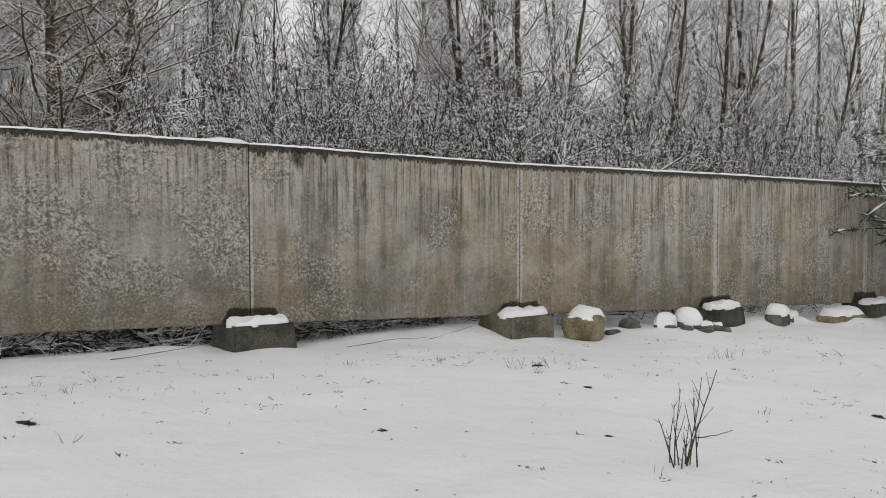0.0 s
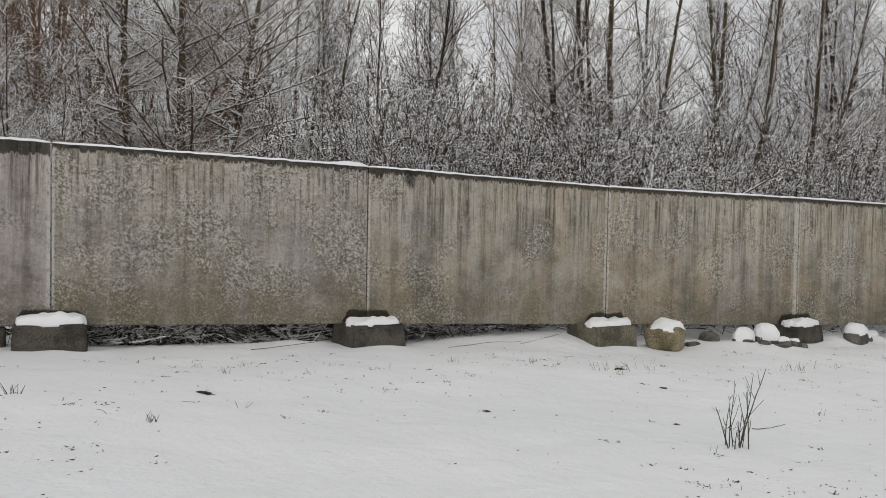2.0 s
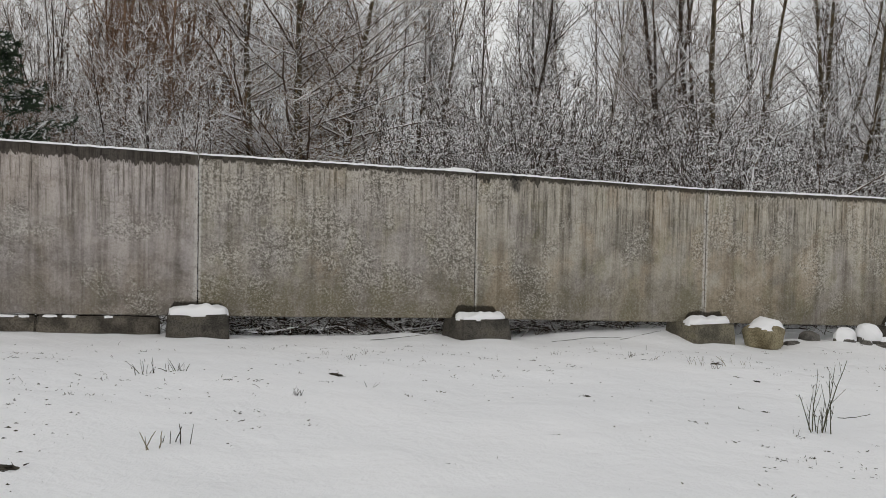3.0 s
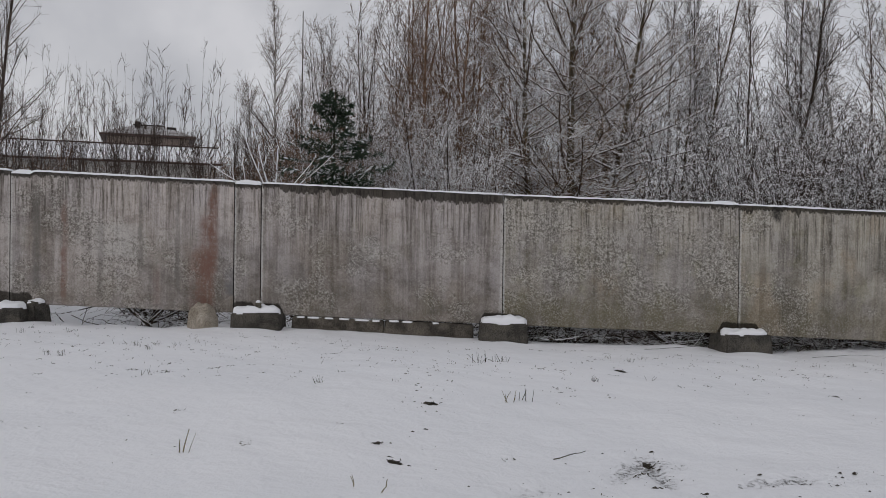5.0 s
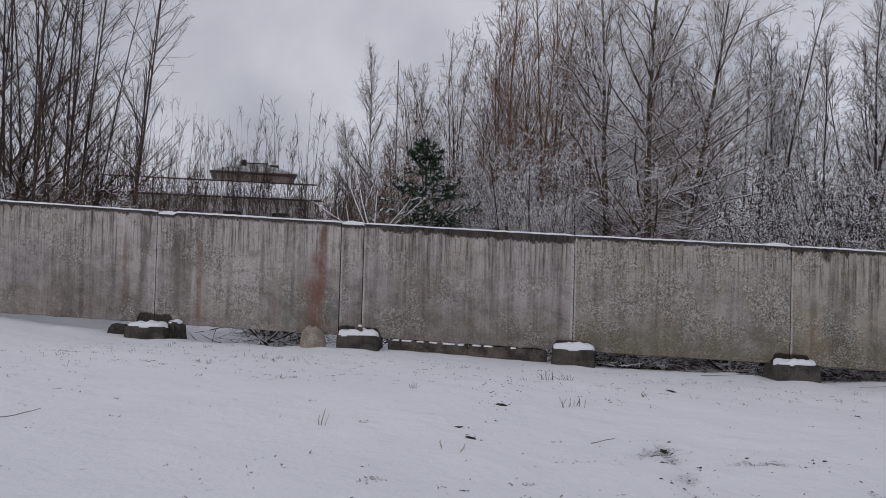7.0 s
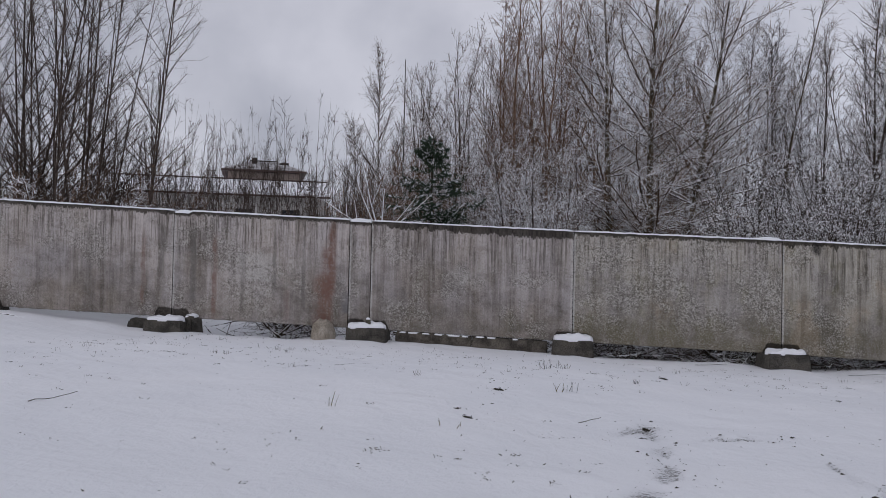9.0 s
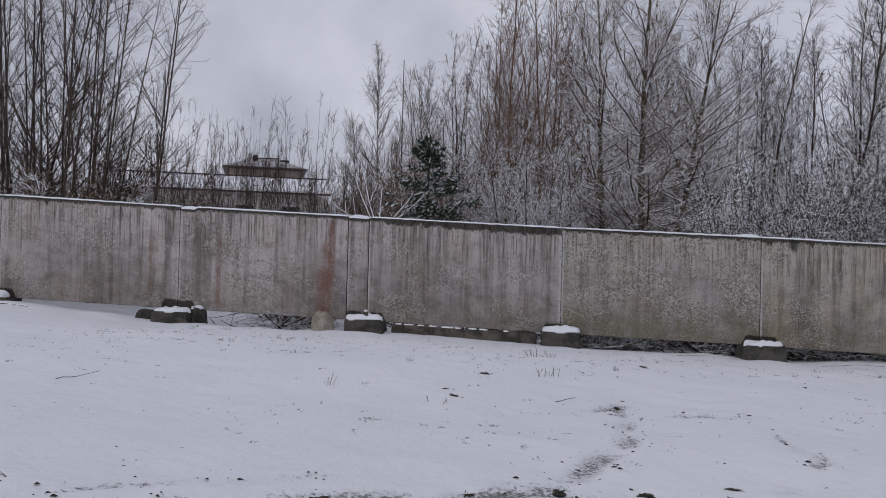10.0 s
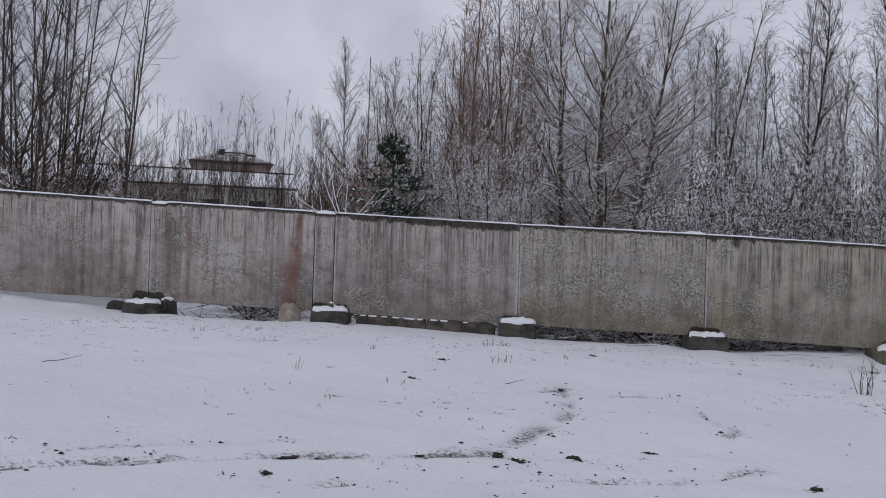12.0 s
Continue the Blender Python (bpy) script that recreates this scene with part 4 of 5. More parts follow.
BIRCH = bare_tree(160, 14.2, 0.075, ((0, 0, 0.0, 0.0, 1.0), (-0.7, 0.2, -0.05, 0.0, 0.72), (0.8, 0.2, 0.05, 0.0, 0.66)), 96, 0.12, (40, 26), lambda f: 3.3 * (1.06 - f) ** 0.5 * np.clip(f * 3, 0.3, 1), 0.02, 3.8, 0.34, 5.0, 0.30, 0.07, 0.1,
                  0.0062, 0.010, 40, bark=BARK_BIRCH, limb_bark=BARK_BARE, twig_bark=BARK_TWIG)
ALDER = [bare_tree(250 + i, 12.2, 0.075, ((0, 0, (0.03, -0.05, 0.01)[i], 0, 1.0), (0.35, 0.3, (0.10, 0.02, 0.12)[i], 0.02, 0.85))[:1 + i % 2], (90, 56, 90)[i], 0.10, (70, 32), lambda f: 2.4 * (1.14 - f) ** 0.5, 0.04, 3.4, 0.40, 4.6, 0.28, 0.10, 0.3,
                   0.0070, 0.012, 46, bark=(BARK_DARK, BARK_OLIVE, BARK_DARK)[i], limb_bark=(BARK_SNOWY, BARK_LADEN, BARK_DARK)[i], twig_bark=(BARK_FLECKED, BARK_TWIG, BARK_DARK)[i]) for i in range(3)]
TALL = [bare_tree(100 + i, 13.0, 0.10, ((0, 0, (0.02, -0.04, 0.06)[i], 0, 1.0), (0.25, 0.2, (0.14, -0.10, 0.16)[i], 0.03, 0.8)), 56, 0.07, (76, 36), lambda f: 2.7 * (1.12 - f) ** 0.5, 0.04, 3.8, 0.40, 5.6, 0.22, 0.12, 0.3,
                  0.0053, 0.013, 48, bark=(BARK_OLIVE, BARK_DARK, BARK_OLIVE)[i], limb_bark=(BARK_LADEN, BARK_SNOWY, BARK_LADEN)[i], twig_bark=(BARK_FLECKED, BARK_TWIG, BARK_FLECKED)[i]) for i in range(3)]
PALE_BIRCH = bare_tree(165, 12.5, 0.10, ((0, 0, 0.01, 0, 1.0),), 84, 0.08, (64, 30), lambda f: 2.6 * (1.10 - f) ** 0.5, 0.02, 4.0, 0.38, 6.0, 0.26, 0.09, 0.3, 0.0050, 0.012, 44, bark=BARK_BIRCH, limb_bark=BARK_SNOWY, twig_bark=BARK_GOLD)
YOUNG = [bare_tree(120 + i, 6.8, 0.035, clump(120 + i, 4, 0.25, 0.2), 28, 0.05, (78, 40), lambda f: 1.9 * (1.12 - f) ** 0.7, 0.03, 4.2, 0.42, 6.0, 0.20, 0.13, 0.3, 0.0052, 0.010, 50, bark=BARK_DARK, limb_bark=BARK_LADEN, twig_bark=(BARK_TWIG, BARK_FLECKED)[i]) for i in range(2)]
POPLAR = [bare_tree(140 + i, 14.5, 0.040, clump(140 + i, 6, 0.85, 0.08, 0.04, 0.75), 38, 0.08, (48, 26), lambda f: 2.3 * (1.10 - f) ** 0.5, 0.03, 3.2, 0.36, 4.0, 0.22, 0.06, 0.1, 0.0038, 0.0066, 34, bark=BARK_BARE, sway=0.016) for i in range(2)]
RUSSET_LOW = bare_tree(195, 4.6, 0.026, clump(195, 10, 0.50, 0.22, 0.08, 0.6), 13, 0.06, (52, 30), lambda f: 1.5 * (1.12 - f), 0.04, 5.0, 0.42, 6.0, 0.18, 0.12, 0.1, 0.0064, 0.008, 46, bark=BARK_RED)
SHRUB = [bare_tree(200 + i, 4.6, 0.022, clump(200 + i, 13, 0.50, 0.34, 0.16, 0.55), 11, 0.06, (72, 46), lambda f: 1.4 * (1.15 - f), 0.0, 5.5, 0.42, 8.0, 0.15, 0.18, 0.1, 0.0068, 0.009, 60, bark=BARK_DARK, limb_bark=(BARK_LADEN, BARK_SNOWY)[i], twig_bark=BARK_FLECKED, sway=0.08) for i in range(2)]
DENSE = [bare_tree(210 + i, 6.0, 0.018, clump(210 + i, 26, 0.70, 0.22, 0.09, 0.62), 9, 0.05, (56, 36), lambda f: 1.35 * (1.2 - f), 0.02, 5.0, 0.42, 6.5, 0.15, 0.17, 0.0, 0.0092, 0.008, 56, bark=BARK_DARK, limb_bark=BARK_DARK, twig_bark=BARK_FLECKED, sway=0.08) for i in range(2)]
ARCHED = [bare_tree(220 + i, 4.6, 0.062, clump(220 + i, 6, 0.25, 0.9, 0.22, 0.6), 14, 0.30, (70, 50), lambda f: 1.9 * (1.15 - f), -0.03, 4.5, 0.44, 7.0, 0.18, 0.18, 0.2, 0.0058, 0.026, 56, bark=BARK_SNOWY, limb_bark=BARK_LADEN, twig_bark=BARK_FLECKED, sway=0.10) for i in range(2)]
WHIPS = [bare_tree(230 + i, 7.4, 0.014, clump(230 + i, 18, 0.95, 0.05, 0.03, 0.62), 12, 0.15, (32, 18), lambda f: 1.4 * (1.08 - f) ** 0.8, 0.03, 2.4, 0.32, 1.6, 0.18, 0.04, 0.0, 0.0044, 0.0062, 26, bark=BARK_BARE, sway=0.018) for i in range(2)]


def plant(meshes, name, label, category, places, group):
    for x, y, turn, size in places:
        m = standing(x, y, turn, size)
        tree(name, label, category, meshes, m, group)


TREES, BY_HOUSE, SHRUBS = "trees behind the fence", "bare trees by the house", "shrubs behind the fence"
rng = np.random.RandomState(77)


def spots(xy, lo=0.92, hi=1.1):
    return [(x, y, float(rng.uniform(0, 360)), float(rng.uniform(lo, hi))) for x, y in xy]


plant(WILLOW, "willow_tree", "large spreading bare willow with snow along its boughs", "tree", [(3.1, 23.4, 0, 1.0)], TREES)
plant(RUSSET[0], "russet_tree", "tall bare tree with reddish-brown twigs", "tree", [(-0.55, 22.6, 0, 1.0), (0.9, 27.0, 120, 1.0)], TREES)
plant(RUSSET[1], "russet_tree", "tall bare tree with reddish-brown twigs", "tree", [(-1.5, 25.5, 80, 0.95), (5.4, 27.5, 30, 1.0)], TREES)
plant(DOMED[0], "domed_tree", "bare many-stemmed tree with a dense domed crown", "tree", [(-3.5, 30.0, 0, 0.98), (-0.6, 31, 200, 1.05), (3.5, 32, 60, 1.0), (-4.3, 28.4, 120, 0.84), (8.6, 31, 270, 0.95)], TREES)
plant(DOMED[1], "domed_tree", "bare many-stemmed tree with a dense domed crown", "tree", [(-2.3, 28.0, 40, 0.98), (-4.4, 33.0, 100, 0.88), (1.4, 29, 300, 1.0), (6.5, 33, 10, 1.0)], TREES)
plant(BIRCH, "birch_tree", "slender bare birch with a tapering crown", "tree", [(-9.3, 42, 0, 1.0), (-6.5, 43, 150, 0.92)], TREES)
plant(PALE_BIRCH, "birch_tree", "bare birch with pale bark and snowy branches", "tree", [(11.5, 20.0, 0, 1.0), (14.4, 28, 200, 1.05)], TREES)
TALL_WORDS = ("tall bare alder with snow-lined branches", "tall dark bare tree with snow-lined twigs", "tall bare aspen with olive bark")
near = [(12.45, 16.0), (12.0, 17.6), (18.7, 16.0), (15.9, 16.0), (13.4, 18.4), (17.1, 20), (19.6, 18), (21.5, 17.2), (24, 19), (27, 20), (14.2, 21), (29, 17.5), (33, 20), (22.5, 22), (16.6, 17.4), (30.5, 22), (20.6, 16.0), (25.4, 17.6), (23.0, 16.2), (31.5, 18.6), (28.0, 16.4)]
rear = [(7.2, 26.5), (7.7, 25.2), (8.4, 27), (9.2, 29.2), (10.5, 28.4), (10.0, 22.4), (11.0, 23.6), (11.9, 25.6), (12.8, 27.5), (9.6, 25.4), (13.0, 30), (16, 26), (18.5, 24.5), (21, 27), (25.5, 25), (29, 27), (15, 23.5), (6.0, 30), (4.6, 29.5),
        (8.1, 33), (11.5, 33), (2.4, 34), (-1.8, 35), (14.8, 32), (19, 31), (17.6, 28.5), (23.5, 29), (26.5, 22.5), (31, 25), (34, 23), (20.5, 21.5), (36, 26), (29, 23.5), (14.0, 25.0)]
for k in range(3):
    plant(TALL[k], "tall_tree", TALL_WORDS[k], "tree", spots(near[k::3]), TREES)
    plant(ALDER[k], "alder_tree", TALL_WORDS[k], "tree", spots(rear[k::3], 0.9, 1.06), TREES)
plant(YOUNG[0], "young_tree", "slender young bare tree heavy with snow", "tree", [(8.0, 18.4, 0, 0.9), (9.5, 16.5, 60, 0.9), (14.0, 18.5, 100, 1.0), (18.0, 14.8, 170, 0.9), (22.0, 16.5, 220, 1.0), (-2.3, 21.5, 300, 1.0), (26, 17, 30, 1.0), (-3.3, 24, 20, 1.05), (-0.4, 19.6, 200, 0.9), (0.7, 21.4, 110, 1.0), (-1.4, 21.0, 60, 0.95)], TREES)
plant(YOUNG[1], "young_tree", "slender young dark bare tree dusted with snow", "tree", [(8.0, 21.5, 0, 1.0), (11.0, 17.8, 60, 0.9), (16.2, 17.2, 100, 1.0), (20.3, 15.0, 170, 0.95), (24.5, 18.5, 220, 1.0), (-1.6, 19.0, 40, 0.9), (-5.4, 30.0, 130, 1.0), (-2.6, 18.6, 250, 0.75), (-0.7, 17.4, 330, 0.7)], TREES)
plant(POPLAR[0], "poplar_tree", "tall bare dark many-stemmed tree without snow", "tree", [(-12.8, 14.6, 0, 1.0), (-15.3, 15.4, 90, 1.0), (-14.5, 16.8, 250, 0.95)], BY_HOUSE)
plant(POPLAR[1], "poplar_tree", "tall bare dark many-stemmed tree without snow", "tree", [(-13.9, 14.0, 40, 1.0), (-16.8, 14.5, 200, 1.05), (-19, 17, 10, 1.0)], BY_HOUSE)
plant(SHRUB[0], "shrub", "dense snow-dusted bare shrub behind the fence", "shrub", [(9.9, 14.0, 140, 0.9), (12.9, 13.6, 20, 0.9), (14.5, 14.4, 60, 0.95), (16.6, 12.9, 80, 0.85), (18.5, 13.6, 200, 0.9), (22.5, 13.8, 20, 0.9), (8.3, 13.6, 310, 0.9), (1.6, 16.0, 30, 0.6), (-0.4, 17.5, 30, 0.6)], SHRUBS)
plant(SHRUB[1], "shrub", "dense snow-dusted bare shrub behind the fence", "shrub", [(8.6, 16.4, 120, 1.0), (11.4, 13.0, 60, 0.85), (15.4, 12.9, 10, 0.85), (17.6, 13.3, 200, 0.85), (20.5, 13.2, 20, 0.85), (24.5, 13.4, 190, 0.85), (2.6, 17.6, 190, 0.6), (0.8, 19.5, 10, 0.65), (10.6, 15.4, 250, 0.95)], SHRUBS)
plant(DENSE[0], "dense_shrub", "dense dark bare thicket flecked with snow", "shrub", [(3.7, 14.0, 0, 0.62), (5.2, 14.2, 90, 0.84), (6.9, 14.6, 260, 1.02), (5.9, 13.3, 300, 0.7), (7.7, 13.3, 20, 0.85), (4.9, 16.2, 60, 0.9), (9.4, 13.4, 70, 0.9), (11.0, 14.2, 140, 0.95), (13.4, 14.2, 160, 0.85), (15.6, 14.0, 10, 0.95)], SHRUBS)
plant(DENSE[1], "dense_shrub", "dense dark bare thicket flecked with snow", "shrub", [(4.5, 13.3, 40, 0.68), (6.1, 16.0, 250, 0.95), (7.6, 16.0, 10, 1.08), (8.6, 14.8, 170, 0.92), (10.2, 13.2, 50, 0.82), (12.2, 15.2, 280, 1.0), (14.2, 13.4, 190, 0.9), (16.8, 14.2, 100, 0.95), (18.6, 13.1, 30, 0.85), (20.4, 14.4, 240, 0.95), (6.6, 17.6, 20, 1.1), (9.6, 17.2, 300, 1.1), (11.4, 16.6, 75, 1.05), (13.8, 16.2, 15, 1.05)], SHRUBS)
plant(ARCHED[0], "arching_shrub", "arching bare shrub with thick snow on its boughs", "shrub", [(9.0, 12.9, 0, 1.0), (14.4, 12.8, 60, 0.8), (21.5, 12.8, 130, 0.8), (-12.6, 12.9, 190, 0.9)], SHRUBS)
plant(ARCHED[1], "arching_shrub", "arching bare shrub with thick snow on its boughs", "shrub", [(10.6, 12.6, 140, 1.0), (17.6, 12.7, 250, 0.85), (25, 12.8, 20, 0.85), (-10.7, 12.9, 75, 0.75), (12.6, 12.7, 20, 0.85)], SHRUBS)
plant(RUSSET_LOW, "russet_shrub", "bare reddish-brown bushy shrub", "shrub", [(-6.2, 22.5, 0, 1.05), (-4.8, 24, 200, 1.2), (-7.3, 23.5, 40, 1.0), (-8.2, 25.0, 70, 1.0), (-6.6, 26, 20, 1.3), (-5.2, 27.5, 80, 1.5), (-7.6, 28, 140, 1.25), (-6.0, 30, 310, 1.6), (-7.0, 24.8, 190, 1.15), (-8.4, 27.0, 250, 1.1), (-4.6, 26.2, 330, 1.4), (-5.4, 20.4, 150, 1.0),
     (-12.2, 15.4, 10, 0.9), (-14.2, 16.4, 120, 1.0), (-10.8, 17.0, 250, 0.9), (-16.4, 16.2, 60, 1.0), (-13.2, 13.2, 33, 0.85), (-15.2, 13.8, 310, 0.9), (-11.6, 14.0, 20, 0.75), (-12.0, 18.0, 100, 1.0)], "shrubs by the house")


def fanning_shrub(x, y):
    """A short stem that ends in a fan of bare boughs."""
    rng = np.random.RandomState(6)
    P0 = grow(rng, np.array([[0, 0, -0.1]]), np.array([[0.02, 0, 1.0]]), np.array([2.75]), 6, 0.02, 0.02)
    lean = np.radians([-62, -30, -17, 8, 38, 57])
    way = np.column_stack([np.sin(lean), rng.normal(0, 0.25, 6), np.cos(lean)])
    P1 = grow(rng, np.repeat(P0[:, -2], 6, 0), way, np.array([1.75, 1.55, 1.9, 1.2, 1.35, 1.7]), 7, 0.07, 0.03)
    R1 = 0.021 * np.linspace(1, 0.35, 7)[None] * np.ones((6, 1))
    P2, R2 = sprout(rng, P1, R1, 4, 0.35, 36, 0.35, 4, 0.08, 0.03, 0.6, 0.5, 0.0, 0.007)
    ob = empty("fanning_shrub", "small fan of pale snow-covered boughs above the fence", "shrub", standing(x, y), "shrubs by the house")
    part("trunk", mesh_of("trunk", *tubes(P0, np.linspace(0.035, 0.025, 6)[None], 6), BARK_SNOWY, True), None, ob)
    part("crown", mesh_of("crown", *join(tubes(P1, R1, 5), tubes(P2, R2, 4)), BARK_LADEN, True), None, ob)


fanning_shrub(-4.72, 13.2)
plant(WHIPS[0], "whip_shrub", "upright bare leafless whips behind the fence", "shrub", [(-8.9, 20, 0, 1.0), (-10.9, 20.8, 30, 0.88), (-7.6, 21.5, 60, 0.86), (-12.3, 19, 70, 0.92), (-8.2, 15.0, 120, 0.62), (-9.7, 22, 200, 0.95), (-12.6, 16.2, 20, 0.9)], "shrubs by the house")
plant(WHIPS[1], "whip_shrub", "upright bare leafless whips behind the fence", "shrub", [(-9.8, 19.2, 90, 0.88), (-6.9, 20.2, 15, 0.78), (-11.4, 17.0, 80, 0.85), (-14.4, 18, 10, 1.0), (-10.2, 15.6, 260, 0.7), (-11.6, 22.5, 180, 0.9), (-8.0, 23.5, 310, 0.92), (-13.2, 15.6, 230, 0.85)], "shrubs by the house")


def far_woods():
    rng = np.random.RandomState(9)
    parts = []
    for k in range(46):
        x, y = rng.uniform(-6, 75), rng.uniform(36, 62)
        if x > 30:
            y -= 10
        if x < -3:
            y += 12
        h = rng.uniform(9, 14)
        P0 = grow(rng, np.array([[x, y, float(ground_level(x, y)) - 0.2]]), np.array([[rng.normal(0, 0.03), rng.normal(0, 0.03), 1.0]]), np.array([h]), 8, 0.03, 0.03)
        R0 = 0.11 * np.linspace(1, 0.08, 8)[None]
        P1, R1 = sprout(rng, P0, R0, 30, 0.15, 55, 0.25, 4, 0.1, 0.1, 0.4, 0.3, 0, 0.012, 0.98, lambda f: 2.4 * (1.1 - f))
        P2, R2 = sprout(rng, P1, R1, 7, 0.15, 48, 0.55, 2, 0.12, 0.06, 0.6, 0.5, 0, 0.016)
        parts += [tubes(P0, R0, 5), tubes(P1, R1, 3, rng), tubes(P2, R2, 3, rng)]
    for k in range(62):
        x, y = rng.uniform(-4, 60), rng.uniform(24, 40)
        P0 = grow(rng, np.array([x, y, float(ground_level(x, y))]) + rng.normal(0, 0.7, (6, 3)) * np.array([1, 1, 0]), np.column_stack([rng.normal(0, 0.2, (6, 2)), np.ones(6)]), rng.uniform(3.0, 6.0, 6), 4, 0.06, 0.03)
        R0 = 0.022 * np.linspace(1, 0.3, 4)[None] * np.ones((6, 1))
        P1, R1 = sprout(rng, P0, R0, 12, 0.1, 42, 0.4, 3, 0.1, 0.05, 0.6, 0.4, 0, 0.010)
        P2, R2 = sprout(rng, P1, R1, 4, 0.1, 42, 0.5, 2, 0.1, 0.03, 0.8, 0.5, 0, 0.010)
        parts += [tubes(P0, R0, 3, rng), tubes(P1, R1, 3, rng), tubes(P2, R2, 3, rng)]
    v, f = join(*parts)
    thing("far_woods", mesh_of("far_woods", v, f, BARK_DARK, False), "far bare winter wood", "woods", kind="stuff")


far_woods()


# ---- spruces ----
def spruce(x, y, height, spread, seed, label, turn=0.0, low=0.06):
    rng = np.random.RandomState(seed)
    ob = empty("spruce_tree", label, "spruce", standing(x, y, turn), "spruces")
    P0 = grow(rng, np.zeros((1, 3)) + np.array([0, 0, -0.1]), np.array([[0, 0, 1.0]]), np.array([height]), 10, 0.008, 0.02)
    R0 = 0.09 * (height / 6) * np.linspace(1, 0.1, 10)[None]
    P1, R1 = sprout(rng, P0, R0, int(22 * height), low, 82, 0.3, 5, 0.05, 0.02, 0.25, 0.3, 0.0, 0.006, 0.99, lambda f: spread * (1.0 - f) ** 0.75 + 0.10)
    P2, R2 = sprout(rng, P1, R1, 9, 0.15, 48, 0.42, 3, 0.05, -0.05, 0.6, 0.5, 0.75, 0.004)
    part("trunk", mesh_of("trunk", *join(tubes(P0, R0, 8), tubes(P1, R1, 4, rng)), BARK_DARK, True), None, ob)
    # needle sprays: short bristles along the shoots
    P3, R3 = sprout(rng, P2, R2, 8, 0.05, 55, 0.0, 2, 0.0, 0.0, 0.5, 0.35, 0.5, 0.009, 1.0, lambda f: np.full_like(f, 0.13))
    P4, R4 = sprout(rng, P1, R1, 18, 0.25, 55, 0.0, 2, 0.0, 0.0, 0.3, 0.35, 0.5, 0.009, 1.0, lambda f: np.full_like(f, 0.12))
    part("needles", mesh_of("needles", *join(tubes(P2, R2 * 1.5, 3, rng), tubes(P3, R3 * 1.3, 3, rng), tubes(P4, R4 * 1.3, 3, rng)), NEEDLES, False), None, ob, "dark green needles")
    # snow lying along the boughs
    who = rng.rand(len(P2)) < 0.52
    S = P2[who].copy()
    S[:, 2] = S[:, 1] * 0.55 + S[:, 2] * 0.45
    S[:, :, 2] += 0.022
    v, f = tubes(S, np.full((len(S), 3), 0.021) * np.array([0.35, 1.3, 0.25])[None] * rng.uniform(0.5, 1.3, len(S))[:, None], 5)
    tagged(part("snow", mesh_of("snow", v, f, SNOW, True), None, ob, "white snow on the boughs"), kind="stuff")
    return ob


spruce(-3.95, 17.4, 5.35, 2.3, 1, "young dark green spruce with snow on its boughs", 0)
spruce(15.9, 8.15, 6.8, 2.1, 2, "dark green spruce with snowy boughs beside the fence", 40, 0.22)


